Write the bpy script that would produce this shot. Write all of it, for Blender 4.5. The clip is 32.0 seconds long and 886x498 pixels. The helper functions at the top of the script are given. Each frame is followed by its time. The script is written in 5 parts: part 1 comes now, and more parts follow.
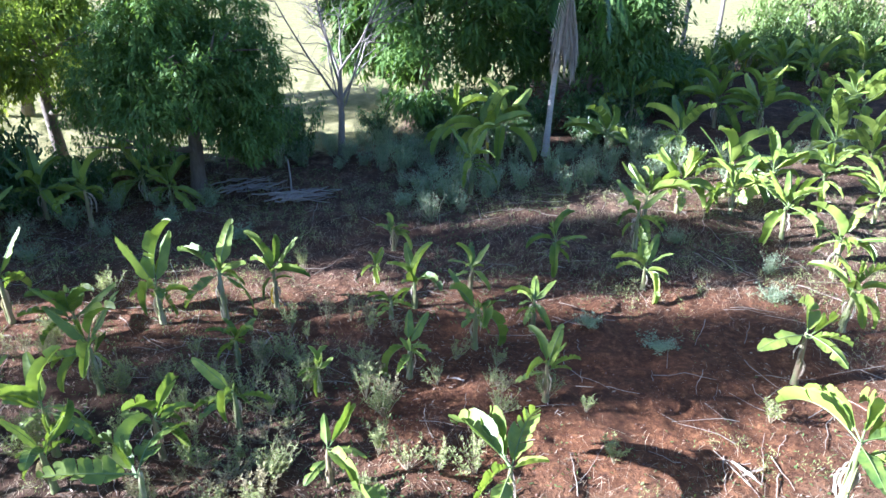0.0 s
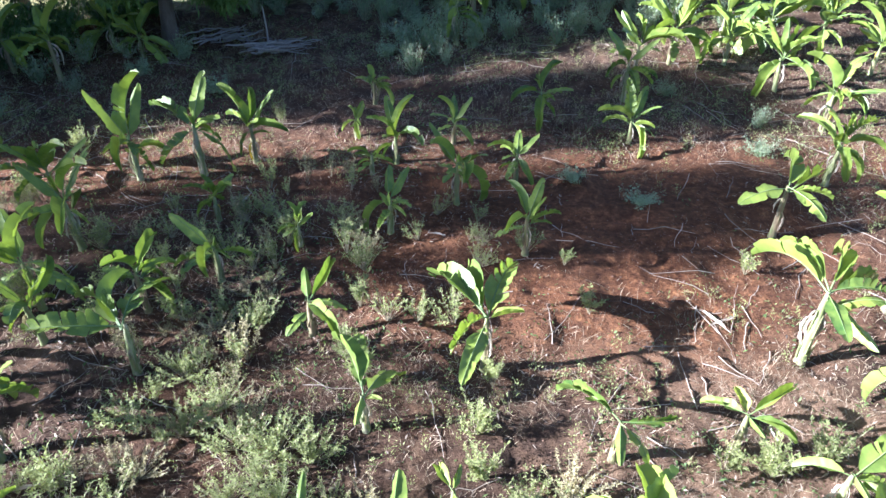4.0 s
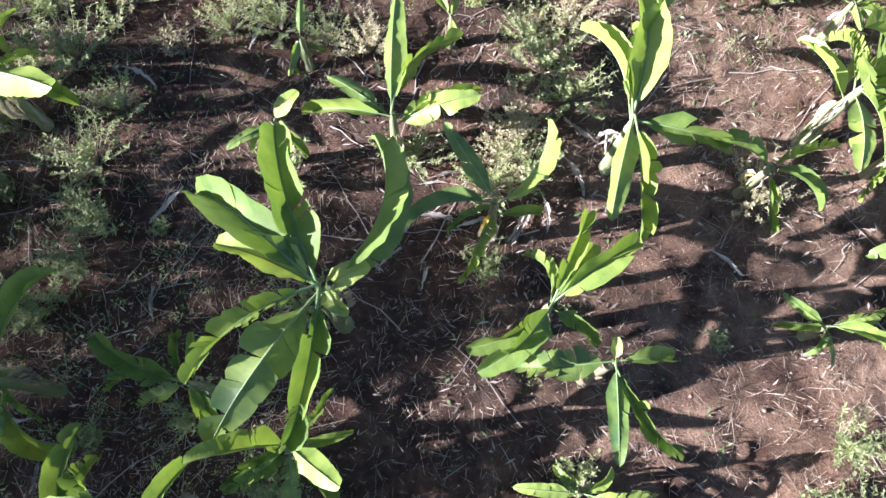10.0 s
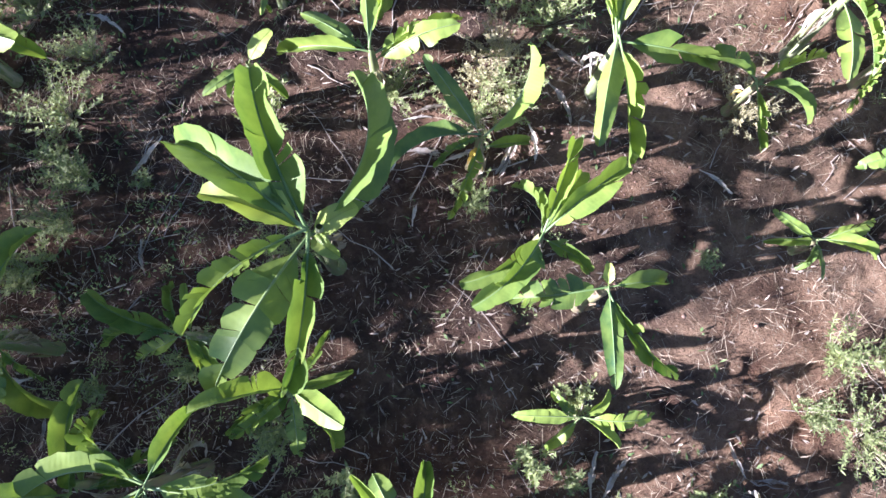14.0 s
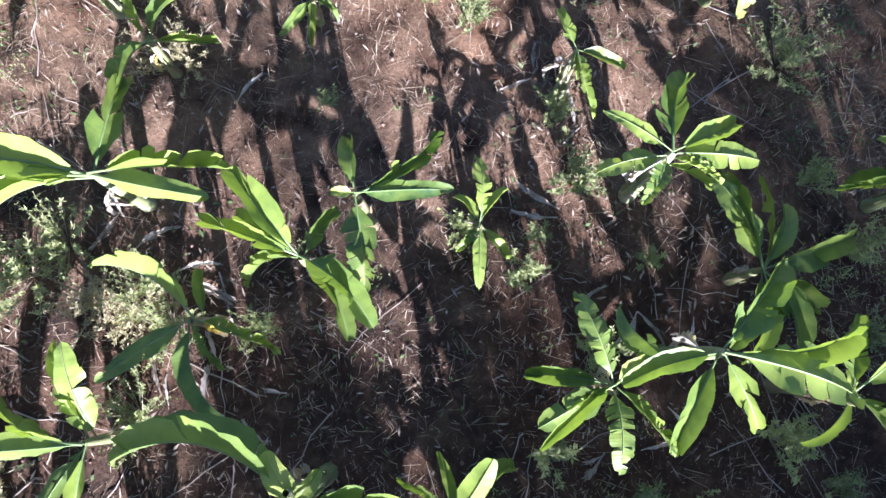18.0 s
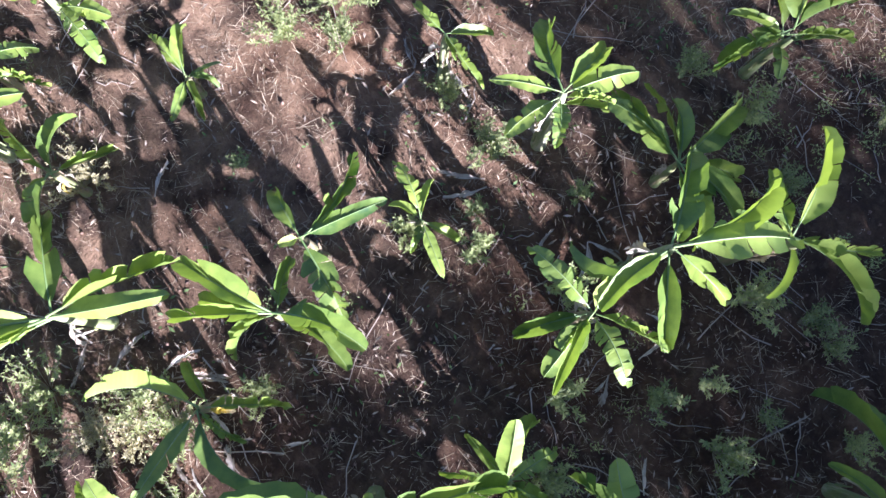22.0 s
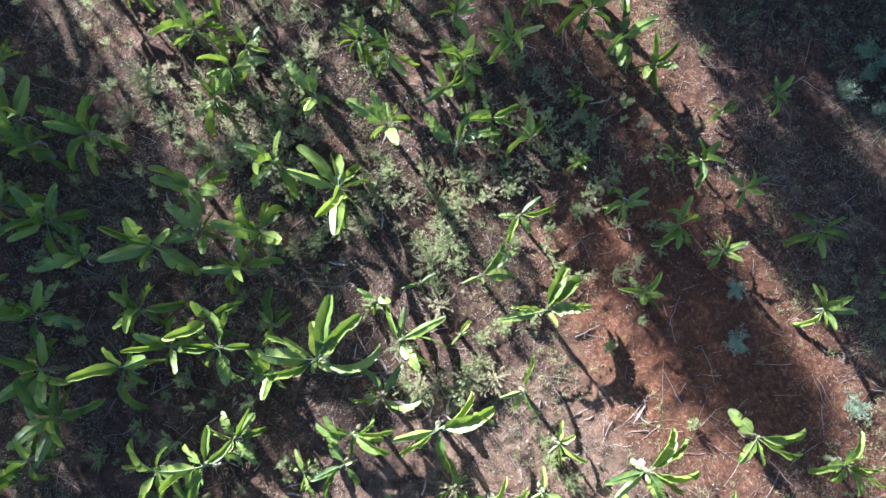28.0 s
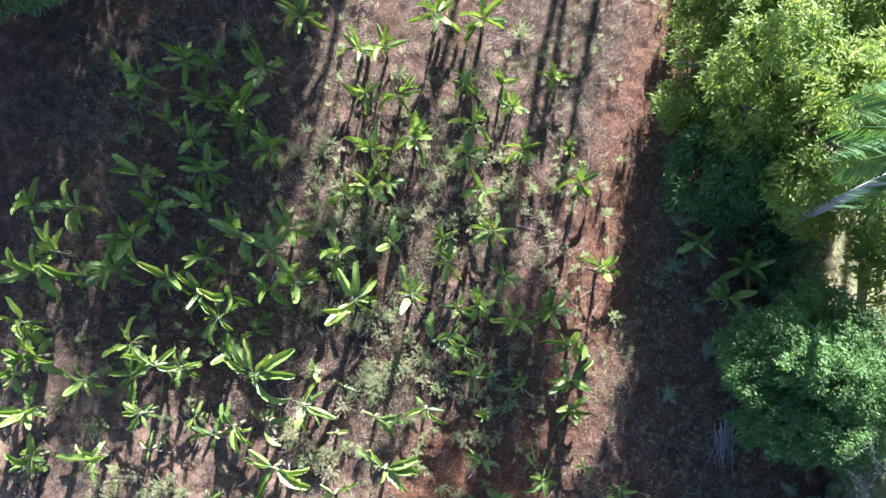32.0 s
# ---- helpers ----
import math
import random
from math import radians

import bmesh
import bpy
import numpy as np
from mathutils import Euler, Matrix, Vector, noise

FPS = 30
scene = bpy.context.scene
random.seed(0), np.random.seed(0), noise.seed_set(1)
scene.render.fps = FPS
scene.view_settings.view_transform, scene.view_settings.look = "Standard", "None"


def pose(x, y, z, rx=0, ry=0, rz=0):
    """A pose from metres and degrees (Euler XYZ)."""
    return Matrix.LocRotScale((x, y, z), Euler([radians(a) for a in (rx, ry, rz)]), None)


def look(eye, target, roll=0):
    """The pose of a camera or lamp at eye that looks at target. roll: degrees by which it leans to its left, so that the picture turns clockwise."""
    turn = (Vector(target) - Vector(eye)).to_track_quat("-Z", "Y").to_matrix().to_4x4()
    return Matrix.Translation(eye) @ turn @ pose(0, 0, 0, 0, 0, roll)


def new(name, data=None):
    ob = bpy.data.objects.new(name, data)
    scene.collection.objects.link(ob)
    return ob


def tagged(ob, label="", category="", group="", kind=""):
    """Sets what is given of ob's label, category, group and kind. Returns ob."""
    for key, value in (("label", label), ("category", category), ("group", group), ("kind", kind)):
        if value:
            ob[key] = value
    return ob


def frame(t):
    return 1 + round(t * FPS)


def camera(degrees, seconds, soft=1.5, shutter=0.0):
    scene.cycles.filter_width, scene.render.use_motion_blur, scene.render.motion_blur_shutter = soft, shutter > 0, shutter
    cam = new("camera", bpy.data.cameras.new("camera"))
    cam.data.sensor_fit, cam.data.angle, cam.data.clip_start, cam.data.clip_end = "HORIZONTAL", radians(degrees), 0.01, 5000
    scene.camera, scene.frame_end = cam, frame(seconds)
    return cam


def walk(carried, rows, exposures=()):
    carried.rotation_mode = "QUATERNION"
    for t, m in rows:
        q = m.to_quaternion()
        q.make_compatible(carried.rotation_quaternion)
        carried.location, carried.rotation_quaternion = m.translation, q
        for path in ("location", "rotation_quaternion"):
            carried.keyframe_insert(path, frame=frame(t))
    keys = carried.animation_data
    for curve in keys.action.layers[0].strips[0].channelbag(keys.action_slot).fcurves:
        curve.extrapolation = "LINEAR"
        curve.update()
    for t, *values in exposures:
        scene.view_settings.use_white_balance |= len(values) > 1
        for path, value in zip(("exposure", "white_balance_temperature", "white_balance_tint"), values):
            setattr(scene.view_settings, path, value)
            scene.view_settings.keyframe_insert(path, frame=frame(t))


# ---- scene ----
# Camera: a small drone that hovers, tilts and turns, then climbs.
cam = camera(64.1, 32.0)
PATH = [
    (0.0, (0.000, 0.000, 8.899), (-0.0088, 7.2286, 5.4709), -0.150),
    (0.5, (0.021, 0.027, 8.896), (0.1029, 7.2516, 5.4618), -0.202),
    (1.0, (0.055, 0.040, 8.880), (0.1524, 7.2628, 5.4426), -0.175),
    (1.5, (0.090, 0.055, 8.790), (0.1846, 7.2742, 5.3435), -0.202),
    (2.0, (0.122, 0.068, 8.759), (0.2202, 7.2576, 5.2512), -0.183),
    (2.5, (0.151, 0.081, 8.747), (0.2434, 7.1035, 4.9157), -0.144),
    (3.0, (0.192, 0.105, 8.741), (0.2751, 6.9342, 4.5761), -0.117),
    (3.5, (0.215, 0.117, 8.749), (0.2954, 6.7390, 4.2610), -0.045),
    (5.5, (0.236, 0.101, 8.730), (0.2928, 5.7871, 3.1036), 0.116),
    (6.0, (0.239, 0.087, 8.733), (0.2909, 5.4892, 2.8323), 0.122),
    (6.5, (0.234, 0.072, 8.729), (0.2848, 5.1824, 2.5739), 0.141),
    (7.0, (0.249, 0.070, 8.728), (0.2874, 4.8677, 2.3259), 0.053),
    (7.5, (0.242, 0.062, 8.727), (0.2761, 4.5238, 2.0868), 0.046),
    (8.0, (0.243, 0.054, 8.718), (0.2765, 4.1519, 1.8475), 0.064),
    (8.5, (0.250, 0.048, 8.727), (0.2765, 3.7493, 1.6345), 0.070),
    (9.0, (0.260, 0.040, 8.731), (0.2827, 3.3258, 1.4370), 0.056),
    (9.5, (0.273, 0.046, 8.735), (0.2959, 2.8729, 1.2513), 0.152),
    (10.0, (0.283, 0.039, 8.737), (0.2988, 2.3160, 1.0680), 0.097),
    (10.5, (0.284, 0.024, 8.736), (0.3065, 1.5724, 0.8875), 0.474),
    (11.0, (0.283, 0.026, 8.728), (0.3118, 0.7220, 0.7587), 2.044),
    (11.5, (0.294, 0.044, 8.722), (0.3187, 0.2844, 0.7261), 5.585),
    (12.0, (0.282, 0.054, 8.717), (0.3012, 0.2903, 0.7206), 4.338),
    (12.5, (0.270, 0.062, 8.697), (0.2908, 0.6119, 0.7156), 1.783),
    (13.0, (0.293, 0.055, 8.698), (0.3058, 1.4779, 0.8260), 0.021),
    (13.5, (0.304, 0.066, 8.695), (0.3143, 1.6060, 0.8448), -0.103),
    (14.0, (0.308, 0.081, 8.699), (0.3900, 1.6237, 0.8498), -0.729),
    (14.5, (0.335, 0.072, 8.747), (0.7493, 1.5376, 0.8928), -4.514),
    (16.5, (0.321, 0.221, 8.753), (1.2813, 1.0001, 0.8490), -0.755),
    (17.0, (0.265, 0.188, 8.726), (1.3898, 0.8230, 0.8312), -0.637),
    (17.5, (0.249, 0.140, 8.650), (1.5271, 0.3840, 0.7562), -3.501),
    (18.0, (0.240, 0.140, 8.643), (1.5158, 0.1118, 0.7455), -3.025),
    (18.5, (0.219, 0.172, 8.644), (1.3958, -0.3191, 0.7466), -0.767),
    (19.0, (0.200, 0.186, 8.630), (1.2515, -0.5906, 0.7380), 0.478),
    (19.5, (0.204, 0.192, 8.636), (1.2456, -0.5877, 0.7428), 0.961),
    (20.0, (0.207, 0.204, 8.635), (1.1930, -0.5414, 0.7309), 1.330),
    (20.5, (0.208, 0.198, 8.654), (1.1888, -0.5383, 0.7490), 1.031),
    (21.0, (0.204, 0.223, 8.696), (1.2287, -0.4693, 0.7921), 2.372),
    (21.5, (0.209, 0.235, 8.757), (1.2148, -0.4796, 0.8527), 2.995),
    (22.0, (0.247, 0.227, 9.082), (1.2878, -0.3716, 1.1731), 3.370),
    (22.5, (0.273, 0.228, 9.921), (1.4220, 0.0976, 2.0052), 3.736),
    (23.0, (0.301, 0.222, 10.594), (1.3778, 0.6245, 2.6772), 0.824),
    (23.5, (0.389, 0.275, 11.247), (1.1815, 1.0617, 3.3255), 0.737),
    (24.0, (0.450, 0.220, 12.062), (0.9174, 1.2770, 4.1460), 0.102),
    (24.5, (0.553, 0.335, 13.188), (0.8050, 1.5111, 5.2794), 1.766),
    (25.0, (0.782, 0.606, 14.387), (0.7738, 1.8735, 6.4882), 2.518),
    (25.5, (1.064, 0.954, 15.601), (0.7393, 2.2725, 7.7170), 2.290),
    (26.0, (1.377, 1.371, 16.887), (0.7191, 2.6881, 9.0238), 2.392),
    (26.5, (1.708, 1.874, 18.180), (0.7722, 3.1539, 10.3386), 2.190),
    (28.5, (-0.670, 6.008, 23.332), (-1.3978, 6.3126, 15.3712), 1.437),
    (29.0, (-1.163, 6.596, 24.550), (-1.9661, 6.7905, 16.5932), -0.255),
    (29.5, (-1.697, 7.082, 25.806), (-2.5680, 7.1736, 17.8536), -0.521),
    (30.0, (-2.357, 7.503, 26.965), (-3.2362, 7.4787, 19.0136), -1.155),
    (30.5, (-3.085, 7.862, 28.196), (-3.9666, 7.7157, 20.2463), -1.506),
    (31.0, (-3.815, 8.145, 29.446), (-4.6895, 7.8957, 21.4980), -1.584),
    (31.5, (-4.509, 8.343, 30.675), (-5.3838, 8.0233, 22.7295), -1.167),
    (32.0, (-5.178, 8.490, 31.692), (-6.0480, 8.1806, 23.7450), -0.259),
]
walk(cam, [(t, look(e, a, r)) for t, e, a, r in PATH], [(0.0, 2.88, 4780, 19), (3.2, 2.75, 4800, 18), (6.0, 2.14, 5150, 19), (9.0, 2.28, 5050, 23), (12.0, 2.58, 4920, 26), (16.5, 2.40, 4920, 25), (18.2, 2.40, 4920, 25), (20.0, 2.55, 4920, 26), (22.0, 2.50, 4920, 26), (23.0, 2.32, 5020, 23), (25.0, 2.20, 5120, 20), (26.5, 2.18, 5100, 19), (28.5, 2.52, 4750, 20), (32.0, 2.62, 4850, 20)])

# ---- world, sun ----
SUN_AZIMUTH = radians(188.5)      # where the sun stands, from +x turning left
SUN_HEIGHT = radians(22.5)
sky_world = bpy.data.worlds.new("sky")
scene.world = sky_world
sky_world.use_nodes = True
sky_nodes = sky_world.node_tree
sky_tex = sky_nodes.nodes.new("ShaderNodeTexSky")
sky_tex.sky_type, sky_tex.sun_disc = "NISHITA", False
sky_tex.sun_elevation, sky_tex.sun_rotation = SUN_HEIGHT, radians(90) - SUN_AZIMUTH
sky_nodes.links.new(sky_tex.outputs[0], sky_nodes.nodes["Background"].inputs[0])
sky_nodes.nodes["Background"].inputs[1].default_value = 0.037
sun_data = bpy.data.lights.new("sun", "SUN")
sun_data.energy, sun_data.angle, sun_data.color = 5.0, radians(0.6), (1.0, 0.90, 0.76)
sun_way = Vector((math.cos(SUN_AZIMUTH) * math.cos(SUN_HEIGHT), math.sin(SUN_AZIMUTH) * math.cos(SUN_HEIGHT), math.sin(SUN_HEIGHT)))
sun = new("sun", sun_data)
sun.matrix_world = look(sun_way * 60, (0, 0, 0))


# ---- materials ----
def nodes_of(name):
    m = bpy.data.materials.new(name)
    m.use_nodes = True
    t = m.node_tree
    return m, t, t.nodes["Principled BSDF"], t.nodes["Material Output"]


def noise_node(t, scale, detail=4.0, rough=0.6, vec=None):
    n = t.nodes.new("ShaderNodeTexNoise")
    n.inputs["Scale"].default_value, n.inputs["Detail"].default_value, n.inputs["Roughness"].default_value = scale, detail, rough
    if vec is not None:
        t.links.new(vec, n.inputs["Vector"])
    return n


def ramp(t, fac, stops):
    r = t.nodes.new("ShaderNodeValToRGB")
    while len(r.color_ramp.elements) < len(stops):
        r.color_ramp.elements.new(0.5)
    for e, (p, c) in zip(r.color_ramp.elements, stops):
        e.position, e.color = p, (*c, 1)
    t.links.new(fac, r.inputs[0])
    return r


def mix(t, fac, a, b, kind="MIX"):
    m = t.nodes.new("ShaderNodeMix")
    m.data_type, m.blend_type = "RGBA", kind
    for sock, v in ((m.inputs[0], fac), (m.inputs[6], a), (m.inputs[7], b)):
        if isinstance(v, bpy.types.NodeSocket):
            t.links.new(v, sock)
        elif isinstance(v, tuple):
            sock.default_value = (*v, 1)
        else:
            sock.default_value = v
    return m.outputs[2]


def maths(t, op, a, b=0.0, clamp=False):
    m = t.nodes.new("ShaderNodeMath")
    m.operation, m.use_clamp = op, clamp
    for sock, v in ((m.inputs[0], a), (m.inputs[1], b)):
        if isinstance(v, bpy.types.NodeSocket):
            t.links.new(v, sock)
        else:
            sock.default_value = v
    return m.outputs[0]


def bump(t, bsdf, height, strength, distance):
    b = t.nodes.new("ShaderNodeBump")
    b.inputs["Strength"].default_value, b.inputs["Distance"].default_value = strength, distance
    t.links.new(height, b.inputs["Height"])
    t.links.new(b.outputs[0], bsdf.inputs["Normal"])


def leafy(name, dark, light, scale, glow, rough=0.45, through_tint=1.6, gloss=0.5):
    """A leaf: two tones by a noise and by the piece, and light that shines through it."""
    m, t, b, out = nodes_of(name)
    co = t.nodes.new("ShaderNodeTexCoord").outputs["Object"]
    n = noise_node(t, scale, 5.0, 0.65, co)
    isl = t.nodes.new("ShaderNodeNewGeometry").outputs["Random Per Island"]
    per = t.nodes.new("ShaderNodeObjectInfo").outputs["Random"]
    f = maths(t, "ADD", maths(t, "MULTIPLY", n.outputs[0], 0.9), maths(t, "MULTIPLY", maths(t, "ADD", isl, per), 0.33), True)
    r = ramp(t, f, [(0.36, dark), (1.0, light)])
    t.links.new(r.outputs[0], b.inputs["Base Color"])
    b.inputs["Roughness"].default_value = rough
    b.inputs["Specular IOR Level"].default_value = gloss
    tr = t.nodes.new("ShaderNodeBsdfTranslucent")
    tint = mix(t, 1.0, r.outputs[0], (through_tint * 1.28, through_tint * 1.32, through_tint * 0.55), "MULTIPLY")
    t.links.new(tint, tr.inputs["Color"])
    mx = t.nodes.new("ShaderNodeMixShader")
    mx.inputs[0].default_value = glow
    t.links.new(b.outputs[0], mx.inputs[1])
    t.links.new(tr.outputs[0], mx.inputs[2])
    t.links.new(mx.outputs[0], out.inputs["Surface"])
    return m


def rough_stuff(name, stops, scale, bump_size, rough=0.85, stretch=(1, 1, 1), strength=0.6):
    m, t, b, out = nodes_of(name)
    co = t.nodes.new("ShaderNodeTexCoord").outputs["Object"]
    mp = t.nodes.new("ShaderNodeMapping")
    mp.inputs["Scale"].default_value = stretch
    t.links.new(co, mp.inputs["Vector"])
    n = noise_node(t, scale, 6.0, 0.65, mp.outputs[0])
    isl = t.nodes.new("ShaderNodeNewGeometry").outputs["Random Per Island"]
    per = t.nodes.new("ShaderNodeObjectInfo").outputs["Random"]
    f = maths(t, "ADD", maths(t, "MULTIPLY", n.outputs[0], 0.8), maths(t, "MULTIPLY", maths(t, "ADD", isl, per), 0.25), True)
    r = ramp(t, f, stops)
    t.links.new(r.outputs[0], b.inputs["Base Color"])
    b.inputs["Roughness"].default_value = rough
    bump(t, b, n.outputs[0], strength, bump_size)
    return m


BANANA_GREEN = leafy("banana_leaf", (0.022, 0.064, 0.014), (0.225, 0.285, 0.048), 3.0, 0.14, 0.46, 2.6, 0.42)
# fine ribs run across the blade from the midrib
_t = BANANA_GREEN.node_tree
_w = _t.nodes.new("ShaderNodeTexWave")
_w.bands_direction, _w.inputs["Scale"].default_value, _w.inputs["Distortion"].default_value = "X", 9.0, 1.5
_t.links.new(_t.nodes["Texture Coordinate"].outputs["Object"], _w.inputs["Vector"])
bump(_t, _t.nodes["Principled BSDF"], _w.outputs[1], 0.06, 0.010)
NEW_GREEN = leafy("new_banana_leaf", (0.150, 0.215, 0.030), (0.380, 0.430, 0.090), 3.0, 0.22, 0.5, 1.6, 0.4)
MIDRIB = rough_stuff("midrib", [(0.3, (0.11, 0.18, 0.05)), (0.8, (0.25, 0.31, 0.11))], 4, 0.002, 0.5)
DRY_LEAF = leafy("dry_banana_leaf", (0.17, 0.12, 0.075), (0.62, 0.55, 0.46), 5.0, 0.2, 0.8, 0.8, 0.2)
YELLOW_LEAF = leafy("yellow_leaf", (0.30, 0.20, 0.03), (0.55, 0.42, 0.06), 4.0, 0.35, 0.5, 1.2)
PSEUDOSTEM = rough_stuff("pseudostem", [(0.25, (0.09, 0.055, 0.03)), (0.5, (0.27, 0.20, 0.12)), (0.72, (0.20, 0.24, 0.08)), (0.95, (0.52, 0.45, 0.34))], 5, 0.02, 0.7, (3, 3, 0.7))
WEED_LEAF = leafy("weed_leaf", (0.066, 0.092, 0.034), (0.400, 0.430, 0.170), 6.0, 0.3, 0.6, 1.0, 0.3)
WEED_STEM = rough_stuff("weed_stem", [(0.3, (0.20, 0.17, 0.09)), (0.9, (0.46, 0.40, 0.26))], 10, 0.003)
HERB = leafy("low_herb", (0.055, 0.095, 0.030), (0.17, 0.23, 0.08), 4.0, 0.3, 0.6, 1.1, 0.3)
STRAW = leafy("straw", (0.09, 0.066, 0.046), (0.62, 0.490, 0.330), 2.0, 0.15, 0.75, 0.8, 0.25)
TWIG = rough_stuff("twig", [(0.25, (0.14, 0.105, 0.075)), (0.9, (0.44, 0.37, 0.29))], 4, 0.004)
LITTER = leafy("dead_leaf_litter", (0.085, 0.058, 0.038), (0.57, 0.465, 0.350), 3.0, 0.08, 0.8, 0.8, 0.25)
MANGO_LEAF = leafy("mango_leaf", (0.034, 0.086, 0.024), (0.135, 0.215, 0.052), 0.8, 0.26, 0.58, 1.5, 0.3)
PALE_TREE_LEAF = leafy("pale_tree_leaf", (0.10, 0.150, 0.028), (0.29, 0.340, 0.070), 0.8, 0.40, 0.6, 1.6, 0.25)
BUSH_LEAF = leafy("bush_leaf", (0.032, 0.078, 0.028), (0.105, 0.185, 0.060), 1.2, 0.3, 0.45, 1.3, 0.7)
HEDGE_LEAF = leafy("hedge_leaf", (0.060, 0.105, 0.030), (0.190, 0.265, 0.075), 1.0, 0.3, 0.5, 1.3)
TALL_WEED = leafy("tall_weed", (0.115, 0.165, 0.100), (0.34, 0.41, 0.25), 2.0, 0.3, 0.55, 1.1, 0.5)
DRY_WEED = leafy("dry_weed", (0.16, 0.135, 0.065), (0.560, 0.490, 0.270), 5.0, 0.25, 0.65, 1.0, 0.3)
BARK = rough_stuff("bark", [(0.3, (0.07, 0.055, 0.042)), (0.9, (0.24, 0.20, 0.16))], 6, 0.03, 0.9, (2, 2, 0.6), 0.9)
GREY_BARK = rough_stuff("grey_bark", [(0.3, (0.13, 0.11, 0.09)), (0.9, (0.34, 0.30, 0.26))], 6, 0.02, 0.9, (2, 2, 0.6), 0.8)
PALM_BARK = rough_stuff("palm_bark", [(0.3, (0.24, 0.22, 0.20)), (0.9, (0.52, 0.49, 0.46))], 7, 0.02, 0.85, (1, 1, 2.5), 0.7)
PALM_LEAF = leafy("palm_leaf", (0.030, 0.075, 0.020), (0.10, 0.19, 0.05), 2.0, 0.3, 0.42, 1.4)
DEAD_FROND = leafy("dead_frond", (0.20, 0.17, 0.14), (0.46, 0.42, 0.37), 3.0, 0.12, 0.8, 0.8, 0.2)


def soil():
    m, t, b, out = nodes_of("soil")
    co = t.nodes.new("ShaderNodeTexCoord").outputs["Object"]
    sep = t.nodes.new("ShaderNodeSeparateXYZ")
    t.links.new(co, sep.inputs[0])
    x, y = sep.outputs[0], sep.outputs[1]
    broad, mid, fine, grit = noise_node(t, 0.35, 4, 0.6, co), noise_node(t, 1.6, 6, 0.65, co), noise_node(t, 7, 8, 0.7, co), noise_node(t, 38, 6, 0.75, co)
    earth = ramp(t, mid.outputs[0], [(0.30, (0.036, 0.023, 0.017)), (0.52, (0.094, 0.056, 0.035)), (0.75, (0.245, 0.150, 0.088))])
    red = ramp(t, fine.outputs[0], [(0.28, (0.064, 0.028, 0.017)), (0.55, (0.190, 0.084, 0.037)), (0.80, (0.520, 0.250, 0.100))])
    # bare red tilth: an oval patch and a strip along the wood, broken by the broad noise
    ex = maths(t, "DIVIDE", maths(t, "SUBTRACT", x, 3.2), 5.5)
    ey = maths(t, "DIVIDE", maths(t, "SUBTRACT", y, 11.6), 3.6)
    oval = maths(t, "ADD", maths(t, "MULTIPLY", ex, ex), maths(t, "MULTIPLY", ey, ey))
    oval = maths(t, "SUBTRACT", 1.55, oval, True)
    sy = maths(t, "DIVIDE", maths(t, "SUBTRACT", y, 14.2), 2.6)
    strip = maths(t, "SUBTRACT", 1.0, maths(t, "MULTIPLY", sy, sy), True)
    ry = maths(t, "DIVIDE", maths(t, "SUBTRACT", maths(t, "ADD", y, maths(t, "MULTIPLY", maths(t, "SUBTRACT", broad.outputs[0], 0.5), 5.0)), 13.6), 2.1)
    rim = maths(t, "SUBTRACT", 1.0, maths(t, "MULTIPLY", ry, ry), True)
    patch = maths(t, "MAXIMUM", maths(t, "MAXIMUM", oval, maths(t, "MULTIPLY", strip, 0.8)), maths(t, "MULTIPLY", rim, maths(t, "ADD", 0.1, mid.outputs[0])))
    patch = maths(t, "MULTIPLY", patch, maths(t, "ADD", 0.35, maths(t, "MULTIPLY", broad.outputs[0], 1.1)), True)
    patch = maths(t, "MAXIMUM", patch, maths(t, "MULTIPLY", maths(t, "SUBTRACT", broad.outputs[0], 0.48), 2.2, True))
    base = mix(t, patch, earth.outputs[0], red.outputs[0])
    # paler bare earth on the open side, part of it sunlight put into the colour
    open_x = maths(t, "MULTIPLY", maths(t, "SUBTRACT", x, 0.6), 0.40, True)
    open_y = maths(t, "MULTIPLY", maths(t, "SUBTRACT", 9.5, y), 0.45, True)
    pale_lit = maths(t, "MULTIPLY", maths(t, "MULTIPLY", open_x, open_y), maths(t, "MULTIPLY", maths(t, "SUBTRACT", mid.outputs[0], 0.36), 4.5, True))
    base = mix(t, maths(t, "MULTIPLY", pale_lit, 0.36), base, (0.450, 0.295, 0.175))
    # straw dust and chaff
    chaff = maths(t, "MULTIPLY", maths(t, "SUBTRACT", fine.outputs[0], 0.50), 5.0, True)
    chaff = maths(t, "MULTIPLY", chaff, maths(t, "SUBTRACT", 0.85, maths(t, "MULTIPLY", patch, 0.75)))
    base = mix(t, maths(t, "MULTIPLY", chaff, 0.20), base, (0.54, 0.390, 0.245))
    base = mix(t, maths(t, "MULTIPLY", maths(t, "SUBTRACT", grit.outputs[0], 0.5), 3.2, True), base, (0.06, 0.04, 0.03))
    # the pasture beyond the trees
    edge = maths(t, "SUBTRACT", maths(t, "SUBTRACT", y, maths(t, "MULTIPLY", x, 0.60)), 35.0)
    west = maths(t, "MINIMUM", maths(t, "SUBTRACT", maths(t, "SUBTRACT", y, maths(t, "MULTIPLY", x, 0.35)), 27.4), maths(t, "MULTIPLY", maths(t, "ADD", x, 1.5), -2.0))
    edge = maths(t, "MAXIMUM", edge, west)
    edge = maths(t, "ADD", edge, maths(t, "MULTIPLY", maths(t, "SUBTRACT", mid.outputs[0], 0.5), 6.0))
